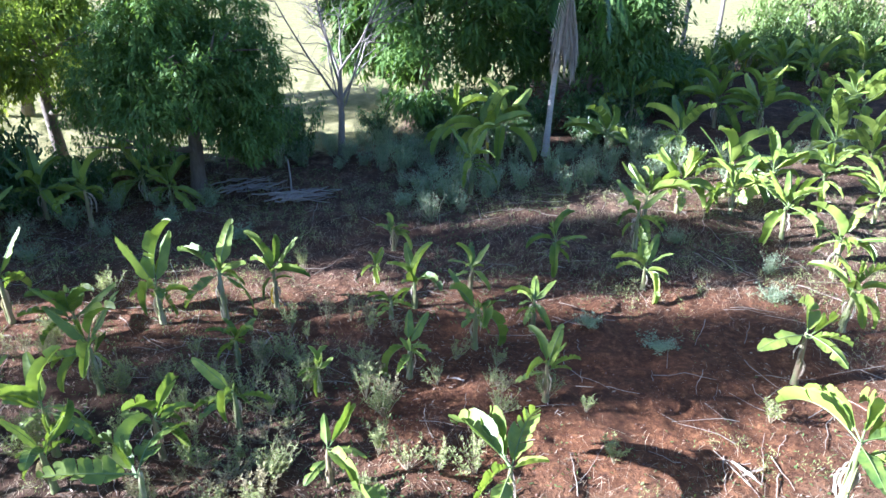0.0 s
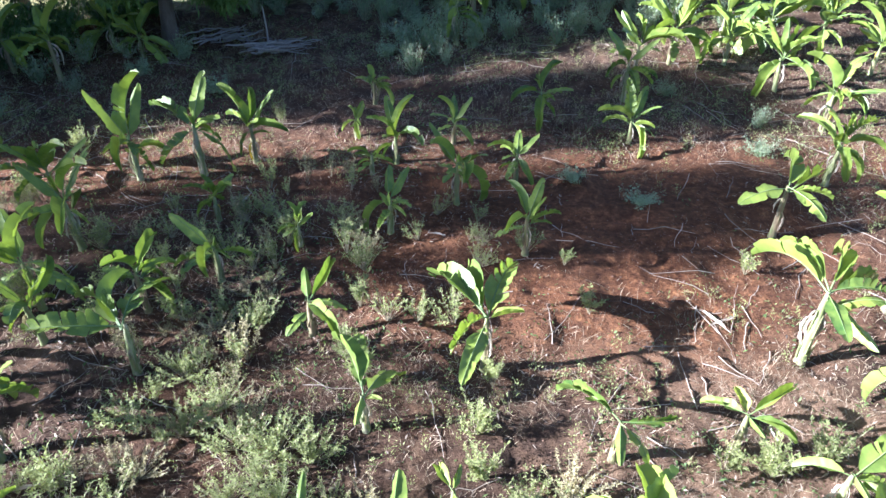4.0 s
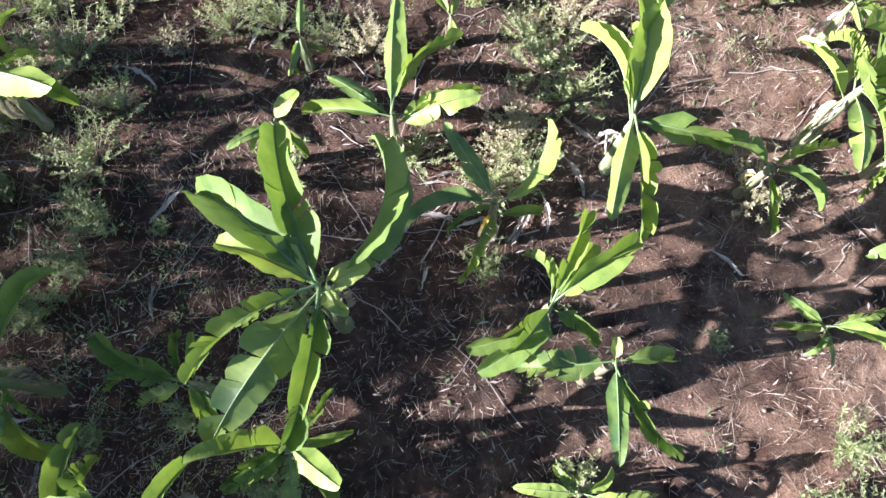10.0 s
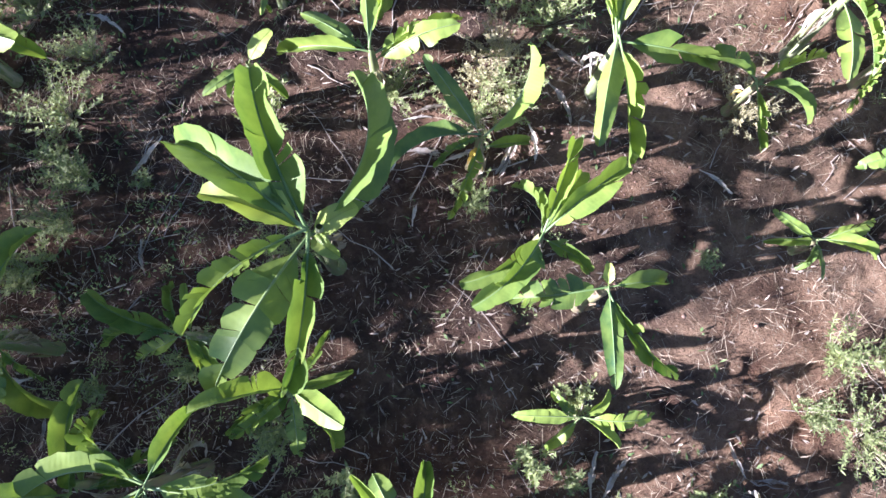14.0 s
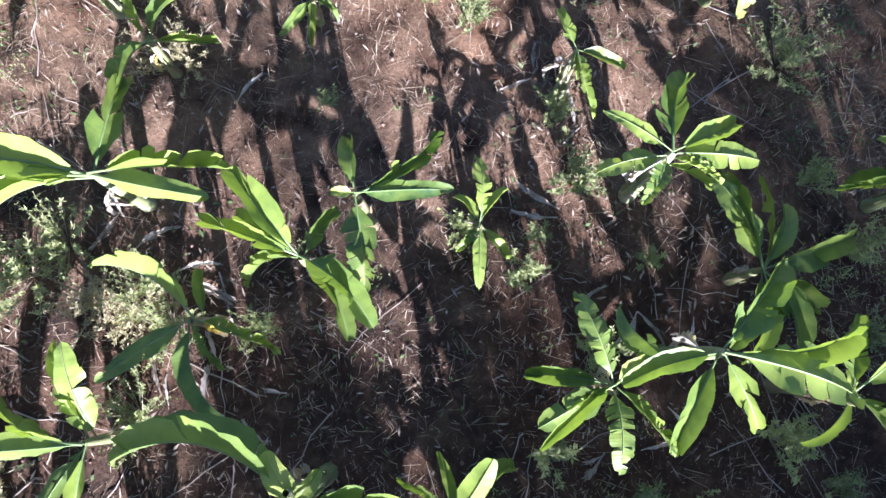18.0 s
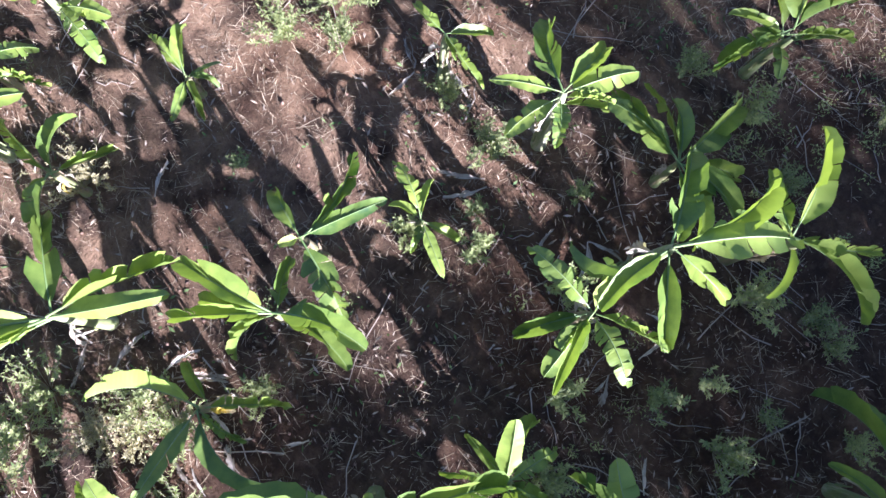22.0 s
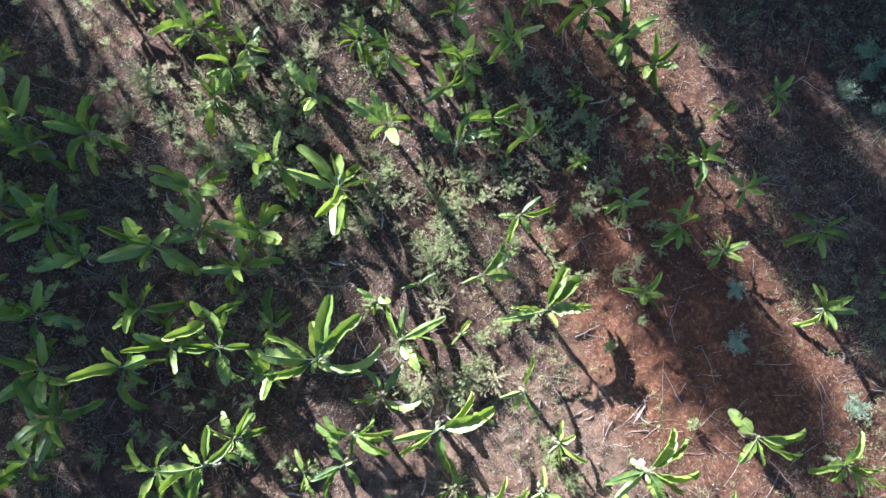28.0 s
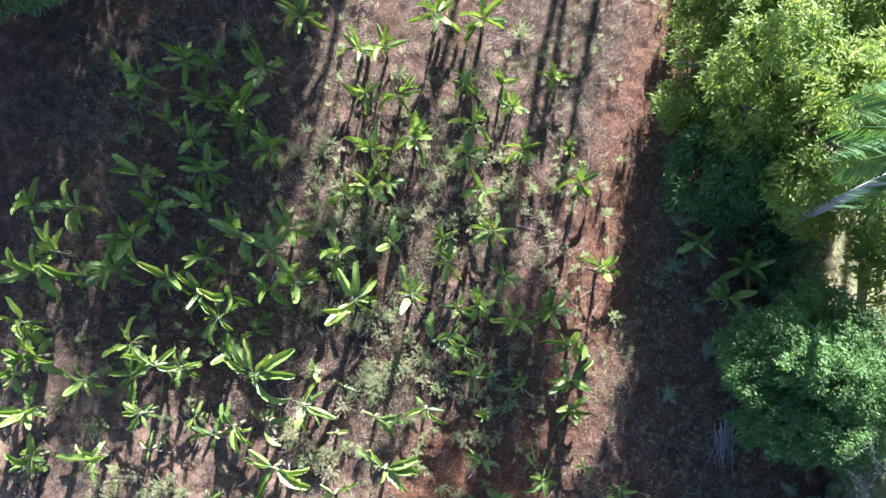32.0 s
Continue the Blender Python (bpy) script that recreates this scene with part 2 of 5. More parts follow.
    grass = ramp(t, mid.outputs[0], [(0.3, (0.19, 0.185, 0.070)), (0.6, (0.31, 0.280, 0.130)), (0.8, (0.39, 0.345, 0.185))])
    base = mix(t, maths(t, "MULTIPLY", edge, 0.5, True), base, grass.outputs[0])
    t.links.new(base, b.inputs["Base Color"])
    b.inputs["Roughness"].default_value, b.inputs["Specular IOR Level"].default_value = 0.95, 0.15
    h = maths(t, "ADD", maths(t, "MULTIPLY", fine.outputs[0], 1.0), maths(t, "MULTIPLY", grit.outputs[0], 0.45))
    bump(t, b, h, 1.0, 0.12)
    return m


SOIL = soil()
CLOD = rough_stuff("clod", [(0.3, (0.11, 0.065, 0.045)), (0.9, (0.36, 0.22, 0.15))], 9, 0.01, 0.95)


# ---- building helpers ----
def lattice(ix, iy, seed):
    h = np.sin(ix * 127.1 + iy * 311.7 + seed * 74.7) * 43758.5453
    return h - np.floor(h)


def value_noise(x, y, size, seed):
    x, y = np.asarray(x, float) / size, np.asarray(y, float) / size
    ix, iy = np.floor(x), np.floor(y)
    fx, fy = x - ix, y - iy
    fx, fy = fx * fx * (3 - 2 * fx), fy * fy * (3 - 2 * fy)
    a, b = lattice(ix, iy, seed), lattice(ix + 1, iy, seed)
    c, d = lattice(ix, iy + 1, seed), lattice(ix + 1, iy + 1, seed)
    return (a + (b - a) * fx) * (1 - fy) + (c + (d - c) * fx) * fy - 0.5


def ground_z(x, y):
    x, y = np.asarray(x, float), np.asarray(y, float)
    z = 0.22 * value_noise(x, y, 5.0, 1) + 0.17 * value_noise(x, y, 1.7, 2) + 0.12 * value_noise(x, y, 0.7, 3) + 0.10 * value_noise(x, y, 0.34, 4) + 0.055 * value_noise(x, y, 0.19, 6)
    rise = np.clip((y - 3.0) / 8.0, 0, 1)
    far = np.maximum(0, np.hypot(x, y - 8) - 45)
    return z + 0.45 * rise * rise * (3 - 2 * rise) - 0.02 * far


def mesh_of(name, verts, faces, mats, index=None, smooth=False):
    me = bpy.data.meshes.new(name)
    verts, faces = np.asarray(verts, np.float32), np.asarray(faces, np.int32)
    n, k = faces.shape
    me.vertices.add(len(verts))
    me.vertices.foreach_set("co", verts.ravel())
    me.loops.add(n * k)
    me.loops.foreach_set("vertex_index", faces.ravel())
    me.polygons.add(n)
    me.polygons.foreach_set("loop_start", np.arange(0, n * k, k, dtype=np.int32))
    for m in mats:
        me.materials.append(m)
    if index is not None:
        me.polygons.foreach_set("material_index", np.asarray(index, np.int32))
    if smooth:
        me.polygons.foreach_set("use_smooth", np.ones(n, bool))
    me.update(calc_edges=True)
    me.validate()
    return me


def part(name, mesh, parent, label="", m=None):
    ob = new(name, mesh)
    ob.parent = parent
    if m is not None:
        ob.matrix_basis = m
    return tagged(ob, label)


def thing(name, x, y, z, label, category, group="", kind=""):
    ob = new(name)
    ob.empty_display_size = 0.2
    ob.matrix_basis = pose(x, y, z)
    return tagged(ob, label, category, group, kind)


def unit(v):
    return v / np.maximum(np.linalg.norm(v, axis=-1, keepdims=True), 1e-9)


def tube(points, radii, sides=6):
    """A tapered tube along points: verts and quads."""
    p, r = np.asarray(points, float), np.asarray(radii, float)
    d = unit(np.gradient(p, axis=0))
    ref = np.where(np.abs(d[:, 2:3]) > 0.9, np.array([[1.0, 0, 0]]), np.array([[0, 0, 1.0]]))
    u = unit(np.cross(d, ref))
    w = np.cross(d, u)
    a = np.linspace(0, 2 * np.pi, sides, endpoint=False)
    v = p[:, None] + r[:, None, None] * (np.cos(a)[None, :, None] * u[:, None] + np.sin(a)[None, :, None] * w[:, None])
    n = len(p)
    i, j = np.meshgrid(np.arange(n - 1), np.arange(sides), indexing="ij")
    f = np.stack([i * sides + j, i * sides + (j + 1) % sides, (i + 1) * sides + (j + 1) % sides, (i + 1) * sides + j], -1).reshape(-1, 4)
    return v.reshape(-1, 3), f


def joined(pieces):
    vs, fs, n = [], [], 0
    for v, f in pieces:
        vs.append(v)
        fs.append(f + n)
        n += len(v)
    return np.concatenate(vs), np.concatenate(fs)


def rooted(pieces, sides):
    """Tubes that grow out of one root: all share the first ring of the first."""
    vs, fs, n = [pieces[0][0]], [pieces[0][1]], len(pieces[0][0])
    for v, f in pieces[1:]:
        vs.append(v[sides:])
        fs.append(np.where(f < sides, f, f - sides + n))
        n += len(v) - sides
    return np.concatenate(vs), np.concatenate(fs)


def blades(at, along, up, length, width, fold=0.25, sag=0.15):
    """Many narrow leaves: each one quad folded at the midrib, from at along its way, bending down by sag."""
    at, along = np.asarray(at, float), unit(np.asarray(along, float))
    side = unit(np.cross(along, up))
    nrm = np.cross(side, along)
    length, width = np.asarray(length, float)[:, None], np.asarray(width, float)[:, None]
    m = at + along * length * 0.45
    tip = at + along * length + np.array([0, 0, -1.0]) * length * sag
    low = nrm * width * fold
    v = np.stack([at, m + side * width * 0.5 + low, tip, m - side * width * 0.5 + low], 1)
    return v.reshape(-1, 3), np.arange(len(at) * 4).reshape(-1, 4)



# ---- the ground: one sheet to the horizon ----
gx = np.concatenate([[-900, -400, -200, -120, -80, -60, -48, -40, -34, -30, -27, -25.5], np.arange(-24, -8.01, 0.16), np.arange(-8, 9.0, 0.09), np.arange(9.0, 22.01, 0.16), [23.5, 26, 28, 31, 35, 40, 48, 60, 80, 120, 200, 400, 900]])
gy = np.concatenate([[-900, -400, -200, -120, -80, -50, -36, -28, -22, -18, -15.5], np.arange(-14, -6.01, 0.16), np.arange(-6, 14.0, 0.09), np.arange(14.0, 31.01, 0.16), [33, 36, 38, 41, 45, 50, 58, 70, 90, 130, 200, 400, 900]])
GX, GY = np.meshgrid(gx, gy, indexing="ij")
gi, gj = np.meshgrid(np.arange(len(gx) - 1), np.arange(len(gy) - 1), indexing="ij")
gk = gi * len(gy) + gj
ground_faces = np.stack([gk, gk + len(gy), gk + len(gy) + 1, gk + 1], -1).reshape(-1, 4)
ground = new("ground", mesh_of("ground", np.stack([GX, GY, ground_z(GX, GY)], -1).reshape(-1, 3), ground_faces, [SOIL], smooth=True))
tagged(ground, "uneven reddish brown soil strewn with chaff", "ground", kind="structure")


# ---- banana plants ----
def leaf_mesh(name, seed, arch, sag, fold, tears, mat, width=0.155, curl=0.0):
    """A banana leaf one unit long along +x: petiole, midrib, and two half blades split into strips by tears."""
    rng = np.random.default_rng(seed)
    rows = 26
    s = np.linspace(0, 1, rows)
    mid = np.stack([s * (1 - 0.10 * sag * s * s), 0.05 * curl * np.sin(s * 3.0), arch * s - sag * s ** 2.2], -1)
    q = np.clip((s - 0.10) / 0.90, 0, 1)
    w = width * np.minimum(1, (q * 5.0) ** 0.7) * np.sqrt(np.clip(1 - q ** 3.6, 0, 1)) * (1 - 0.20 * q)
    tang = unit(np.gradient(mid, axis=0))
    up = unit(np.cross(tang, np.array([0, 1.0, 0])) * -1)
    verts, faces, idx, count = [], [], [], 0
    for sgn in (1, -1):
        cuts = np.sort(rng.choice(np.arange(5, rows - 2), tears, replace=False)) if tears else np.array([], int)
        bounds = [3, *cuts.tolist(), rows - 1]
        base = fold + rng.normal(0, 0.10)
        for a, b in zip(bounds[:-1], bounds[1:]):
            if b <= a:
                continue
            off = rng.normal(0, 0.15) if tears else 0.0
            slip = rng.normal(0, 0.02) if tears else 0.0
            n = b - a + 1
            k = np.arange(a, b + 1)
            e = np.linspace(0, 1, n)
            notch = np.ones(n)
            if tears:
                short = rng.uniform(0.86, 1.0)
                notch = short * (1 - rng.uniform(0.04, 0.20) * np.abs(2 * e - 1) ** 4)
            ang = base + off + 0.09 * np.sin(s[k] * 13 + seed * 1.7 + sgn) + 0.03 * np.sin(s[k] * 41 + seed)
            for c in (0.0, 0.5, 1.0):
                bend = ang - 0.34 * c
                reach = w[k] * notch * c
                wave = 0.006 * c * np.sin(s[k] * 55 + seed * 3 + sgn * 2)
                p = mid[k] + np.array([[0, sgn, 0]]) * (reach * np.cos(bend))[:, None] + up[k] * (reach * np.sin(bend) + wave)[:, None]
                p[:, 0] += slip * c + (0.30 * reach)            # the ribs sweep towards the tip
                verts.append(p)
            for i in range(n - 1):
                for c in (0, 1):
                    o = count + c * n + i
                    fq = [o, o + 1, o + n + 1, o + n]
                    faces.append(fq if sgn > 0 else fq[::-1])
                    idx.append(0)
            count += 3 * n
    rib, rf = tube(mid - up * 0.004, 0.0105 * (1 - 0.85 * s) + 0.001, 4)
    verts.append(rib)
    faces += (rf + count).tolist()
    idx += [1] * len(rf)
    return mesh_of(name, np.concatenate(verts), faces, [mat, MIDRIB if mat is BANANA_GREEN else mat], idx, smooth=True)


LEAF_SHAPES = [(0.44 + 0.07 * (k % 3), 0.42 + 0.09 * (k % 4)) for k in range(12)]
LEAVES = [leaf_mesh("leaf", 20 + k, *LEAF_SHAPES[k], (-0.50, -0.66, -0.38, -0.76, 0.45, -0.56)[k % 6], (0, 2, 1, 6, 3, 4, 1, 3, 9, 0, 5, 2)[k], BANANA_GREEN, 0.172 + 0.018 * (k % 3), (k % 3) - 1) for k in range(12)]
ERECT_SHAPES = [(0.10, 0.12 + 0.05 * k) for k in range(4)]
ERECT = [leaf_mesh("leaf", 50 + k, *ERECT_SHAPES[k], (0.75, 0.5, 0.95, 0.35)[k % 4], (0, 1, 0, 3)[k], BANANA_GREEN, 0.165) for k in range(4)]
TORN_SHAPES = [(0.40 + 0.06 * k, 0.48 + 0.06 * k) for k in range(4)]
TORN = [leaf_mesh("leaf", 90 + k, *TORN_SHAPES[k], (-0.6, -0.85, 0.35, -0.7)[k], (10, 13, 9, 15)[k], BANANA_GREEN, 0.150 + 0.012 * k, (k % 3) - 1) for k in range(4)]
FRESH_SHAPES = [(0.22, 0.30), (0.30, 0.36), (0.18, 0.20)]
FRESH = [leaf_mesh("leaf", 60 + k, *FRESH_SHAPES[k], (-0.25, 0.35, -0.45)[k], 0, NEW_GREEN, 0.21) for k in range(3)]
DRY = [leaf_mesh("dry_leaf", 70 + k, 0.15, 0.75, -0.9, (5, 9, 7)[k], DRY_LEAF, 0.10, 1.0) for k in range(3)]
YELLOW = leaf_mesh("yellow_leaf", 81, 0.15, 0.75, -0.5, 6, YELLOW_LEAF, 0.11, 1.0)


def reach_of(shape, pitch):
    """How far a leaf one unit long reaches sideways when it is raised by pitch degrees."""
    arch, sag = shape
    e = np.linspace(0.5, 1, 12)
    p = radians(pitch)
    return float(np.max(e * (1 - 0.10 * sag * e * e) * math.cos(p) - (arch * e - sag * e ** 2.2) * math.sin(p)))


def stem_mesh(seed):
    rng = np.random.default_rng(seed)
    z = np.array([-0.06, 0.0, 0.06, 0.2, 0.45, 0.7, 0.86, 0.97])
    lean = rng.normal(0, 0.03, 2)
    pts = np.stack([lean[0] * z * z, lean[1] * z * z, z], -1)
    core = tube(pts, np.array([0.088, 0.085, 0.074, 0.066, 0.058, 0.050, 0.040, 0.022]), 10)
    sheaths = [core]
    for k in range(5):
        a, lo = rng.uniform(0, 6.28), rng.uniform(0.05, 0.6)
        hi = lo + rng.uniform(0.18, 0.32)
        e = np.linspace(lo, hi, 5)
        rad = 0.076 - 0.038 * e + np.linspace(0.004, rng.uniform(0.02, 0.05), 5)
        sheaths.append(tube(np.stack([np.cos(a) * rad + lean[0] * e * e, np.sin(a) * rad + lean[1] * e * e, e], -1), np.linspace(0.020, 0.006, 5), 5))
    return mesh_of("pseudostem", *joined(sheaths), [PSEUDOSTEM], smooth=True)


STEMS = [stem_mesh(k) for k in range(5)]
plant_count = 0
PLANTED = []


def banana(x, y, level, leaves=(), dry=None, big=0.0):
    """A banana plant at x, y whose leaves spread from that level: (azimuth, reach, style) for each leaf.

    Styles: w broad, n narrow and upright, e turned on edge, t torn, s short and new.
    """
    global plant_count
    plant_count += 1
    rng = np.random.default_rng(1000 + plant_count)
    leaves = list(leaves)
    given = len(leaves)
    z0 = float(ground_z(x, y))
    h = max(0.5, level - z0)
    styled = any(len(leaf) > 2 for leaf in leaves)
    longest = max([leaf[1] for leaf in leaves], default=0.0)
    size = max(longest * 1.04, (0.78 if styled else 0.95) * h, 0.45, big)
    PLANTED.append((x, y, h))
    if given < 3:
        turn = rng.uniform(0, 360)
        leaves += [(turn + k * 137.5 + rng.normal(0, 14), size * rng.uniform(0.5, 1.0)) for k in range(rng.integers(6, 10) - given)]
    if h > 1.45:
        label = "tall banana plant with long arching torn green leaves"
    elif h > 1.05:
        label = "young banana plant with broad green leaves on red soil"
    else:
        label = "small banana sucker with short green leaves among dry grass"
    plant = thing("banana_plant", x, y, z0, label, "banana plant", "banana plants in the field")
    thick = 0.55 + 0.40 * h
    part("pseudostem", STEMS[plant_count % 5], plant, "green and brown pseudostem with peeling dry sheaths", Matrix.Rotation(rng.uniform(0, 6.28), 4, "Z") @ Matrix.Diagonal((thick, thick, h * 0.99, 1)))
    for k, (az, reach, *style) in enumerate(leaves):
        style = style[0] if style else ""
        ratio = min(1.0, reach / size)
        pick = int(rng.integers(12))
        if "t" in style:
            mesh, form, pitch = TORN[pick % 4], TORN_SHAPES[pick % 4], rng.normal(1, 5)
        elif "s" in style:
            mesh, form, pitch = FRESH[pick % 3], FRESH_SHAPES[pick % 3], rng.uniform(0, 18)
        elif "n" in style:
            mesh, form, pitch = ERECT[pick % 4], ERECT_SHAPES[pick % 4], rng.uniform(4, 16) if styled else rng.uniform(18, 40)
        else:
            mesh, form, pitch = LEAVES[pick], LEAF_SHAPES[pick], rng.normal(2, 5) if styled else rng.normal(14, 7)
            lean = math.degrees(math.acos(min(1.0, ratio / 0.96)))
            if styled and ratio < 0.75:
                pitch = -rng.uniform(8, 26)
            elif not styled and ratio < 0.9 and k % 3 != 2:
                pitch = min(66.0, lean + 4)
                if k % 2:
                    mesh, form = ERECT[pick % 4], ERECT_SHAPES[pick % 4]
            elif not styled and k % 4 == 3:
                mesh, form = TORN[pick % 4], TORN_SHAPES[pick % 4]
            elif not styled and ratio < 0.9:
                pitch = -min(55.0, 0.75 * lean + 10)
        length = min(reach / reach_of(form, pitch), size * 1.15)
        roll = rng.normal(0, 16)
        if "e" in style:
            roll = (74 + 10 * rng.random()) * (1 if k % 2 else -1)
        broad = length * 0.95 + 0.09
        broad *= 1.15 if "s" in style else 0.90 if not styled else 1.04 if "w" in style else 0.70 if "n" in style else 0.75 if "e" in style else 0.94
        m = Matrix.Translation((0, 0, h * (0.86 + 0.13 * rng.random()))) @ Matrix.Rotation(radians(az), 4, "Z") @ Matrix.Rotation(-radians(pitch), 4, "Y") @ Matrix.Rotation(radians(roll), 4, "X")
        part("leaf", mesh, plant, "", m @ Matrix.Diagonal((length, broad, length, 1)))
    # older leaves hang lower, half hidden under the crown
    for k in range(int(rng.integers(0, 2)) if styled else max(2, 9 - len(leaves))):
        ln = size * rng.uniform(0.45, 0.85)
        ragged = k % 2 == 0 and not styled
        m = Matrix.Translation((0, 0, h * rng.uniform(0.64, 0.92))) @ Matrix.Rotation(rng.uniform(0, 6.28), 4, "Z") @ Matrix.Rotation(radians(rng.uniform(-25, 30)), 4, "Y")
        part("leaf", TORN[int(rng.integers(4))] if ragged else LEAVES[int(rng.integers(12))], plant, "", m @ Matrix.Diagonal((ln, ln * 0.82 + 0.05, ln, 1)))
    for k in range(int(rng.integers(2, 6)) if dry is None else dry):
        m = Matrix.Translation((0, 0, h * rng.uniform(0.55, 0.85))) @ Matrix.Rotation(rng.uniform(0, 6.28), 4, "Z") @ Matrix.Rotation(radians(rng.uniform(35, 68)), 4, "Y")
        s = h * rng.uniform(0.30, 0.48)
        yellow = rng.random() < 0.05
        part("yellow_leaf" if yellow else "dry_leaf", YELLOW if yellow else DRY[k % 3], plant, "yellowing drooping leaf" if yellow else "pale brown withered hanging leaf", m @ Matrix.Diagonal((s, s, s, 1)))
    return plant


banana(2.45, 3.72, 1.60, [(108, 1.42), (83, 1.72, "w"), (58, 1.5, "e"), (352, 1.26), (277, 1.3), (251, 1.36, "n")])
banana(-0.29, 3.90, 1.30, [(170, 1.12), (89, 1.56, "n"), (58, 1.34, "e"), (24, 1.17, "t"), (142, 1.03, "n")])
banana(-0.93, 1.66, 2.10, [(143, 1.86, "w"), (156, 1.08, "s"), (107, 1.78), (69, 1.82, "e"), (27, 0.55, "s"), (318, 0.40, "s"), (261, 1.51, "w"), (236, 1.71), (217, 1.53, "t")])
banana(0.88, 2.73, 1.50, [(120, 1.09, "n"), (59, 1.17, "e"), (245, 0.97, "t"), (193, 1.04, "e"), (211, 0.62, "t")])
banana(0.98, 8.07, 1.54, [(123, 1.45, "w"), (100, 1.45, "w"), (69, 1.29), (4, 0.58, "s"), (236, 1.04, "t"), (253, 1.45, "n")])
banana(-0.83, 6.95, 1.08, [(116, 1.16), (99, 1.41, "n"), (65, 1.08), (345, 0.28, "s"), (264, 0.62, "n")])
banana(5.09, 4.09, 1.66, [(199, 1.06), (211, 0.82), (55, 1.06), (300, 0.37)])
banana(4.19, 3.37, 0.95, [(170, 0.92, "w"), (17, 0.97, "t"), (325, 0.82), (281, 0.69), (104, 0.42)])
banana(1.41, 1.56, 1.70, [(66, 1.09), (97, 0.68), (33, 1.17), (53, 0.86, "w"), (205, 1.0), (221, 1.07, "w"), (240, 0.68), (324, 0.64)])
banana(2.01, 0.97, 1.69, [(182, 0.97, "w"), (8, 0.7, "w"), (265, 0.98, "n"), (300, 1.11), (83, 0.24, "s")])
banana(1.77, -0.32, 0.90, [(40, 0.43, "w"), (355, 0.78, "t"), (316, 0.53), (221, 0.49), (175, 0.77, "n")])
banana(4.76, 1.49, 0.65, [(143, 0.6, "n"), (179, 0.63), (23, 0.69), (336, 0.68), (274, 0.47, "n"), (226, 0.4)])
banana(-1.31, 0.18, 1.20, [(194, 0.84), (329, 0.75), (294, 0.77), (51, 0.35)])
banana(-2.50, 0.85, 1.00, [(152, 1.13), (183, 0.9, "t"), (205, 0.6), (114, 0.63), (302, 0.7), (289, 0.47)])
banana(-2.56, -0.65, 1.90, [(148, 1.06, "w"), (176, 1.29, "e"), (68, 0.74), (9, 1.11, "t"), (340, 1.1), (298, 0.64), (239, 1.14), (205, 1.07)])
banana(-0.09, -1.48, 1.60, [(15, 0.99, "t"), (322, 0.67, "e"), (113, 0.54, "t"), (118, 0.86), (177, 0.87, "t"), (215, 0.88, "t"), (81, 0.83), (300, 0.48, "s")])
banana(0.15, -2.41, 2.10, [(315, 1.18, "w"), (276, 1.45, "w"), (248, 1.32), (205, 0.83), (155, 1.03), (106, 0.93), (61, 0.9, "e")])
banana(-0.31, -3.74, 1.80, [(317, 1.21), (339, 0.76), (235, 1.05, "wt"), (197, 1.18), (136, 0.67, "e"), (7, 0.2, "s")])
banana(2.15, -2.24, 1.90, [(293, 0.89), (262, 0.92), (237, 0.59, "t"), (148, 0.56, "w"), (98, 0.71), (52, 0.81, "n"), (333, 0.99, "w")])
banana(1.00, -3.39, 0.90, [(14, 1.2, "w"), (355, 1.16, "e")])
banana(3.56, -1.52, 1.30, [(14, 0.52), (250, 0.6), (189, 0.81, "t"), (180, 0.32)])
banana(-6.18, 6.64, 1.40, [(216, 1.28), (179, 0.98), (83, 0.7), (356, 0.93)])
banana(-4.64, 8.18, 1.30, [(194, 1.26, "w"), (79, 1.45, "t"), (108, 1.45, "e"), (141, 1.38, "t")])
banana(-8.04, 5.17, 1.30, [(195, 1.12), (148, 0.65), (46, 0.46), (322, 0.77)])
banana(-10.49, 4.06, 1.30, [(248, 0.92), (182, 0.45), (317, 0.97), (35, 0.67)])
banana(-9.39, 2.44, 1.40, [(188, 0.77), (134, 0.72), (315, 0.83), (98, 0.89)])
banana(-5.12, 4.46, 1.50, [(197, 1.68), (222, 1.51), (115, 0.9), (333, 1.51), (310, 1.21), (169, 1.27)])
banana(-6.80, 3.14, 1.30, [(222, 1.11), (48, 0.26), (358, 1.01), (136, 0.87), (318, 0.7)])
banana(-7.14, 0.72, 1.50, [(220, 1.35), (237, 0.92), (124, 0.97), (47, 1.03), (5, 0.78)])
banana(-5.04, 1.83, 1.50, [(158, 0.99), (232, 1.32), (119, 0.89), (36, 0.98), (257, 0.7)])
banana(-5.98, 0.28, 1.30, [(204, 1.25), (162, 1.1), (72, 0.24), (356, 0.86)])
banana(-4.38, 0.86, 1.40, [(218, 0.57), (247, 1.05), (68, 1.27), (144, 0.88), (10, 0.65), (297, 0.7)])
banana(-6.21, -1.11, 1.60, [(160, 0.7), (84, 0.95), (28, 1.22), (266, 1.3), (224, 1.49)])
banana(-3.35, -2.05, 1.30, [(249, 1.16), (213, 0.72), (72, 0.61), (2, 0.89)])
banana(-1.87, 8.85, 1.20, [(77, 1.12), (2, 0.63), (305, 0.92), (101, 0.85, "n")])
banana(1.92, 10.89, 1.43, [(119, 0.71), (39, 0.36), (236, 0.81), (299, 0.43)])
banana(6.24, 8.34, 1.78, [(115, 1.44, "w"), (98, 1.45), (58, 1.45), (32, 1.35), (254, 1.26, "n"), (280, 1.18, "n"), (0, 0.95)])
banana(6.96, 11.57, 1.63, [(194, 1.04, "w"), (71, 1.45), (38, 1.45, "w"), (345, 0.85, "t"), (303, 0.90)])
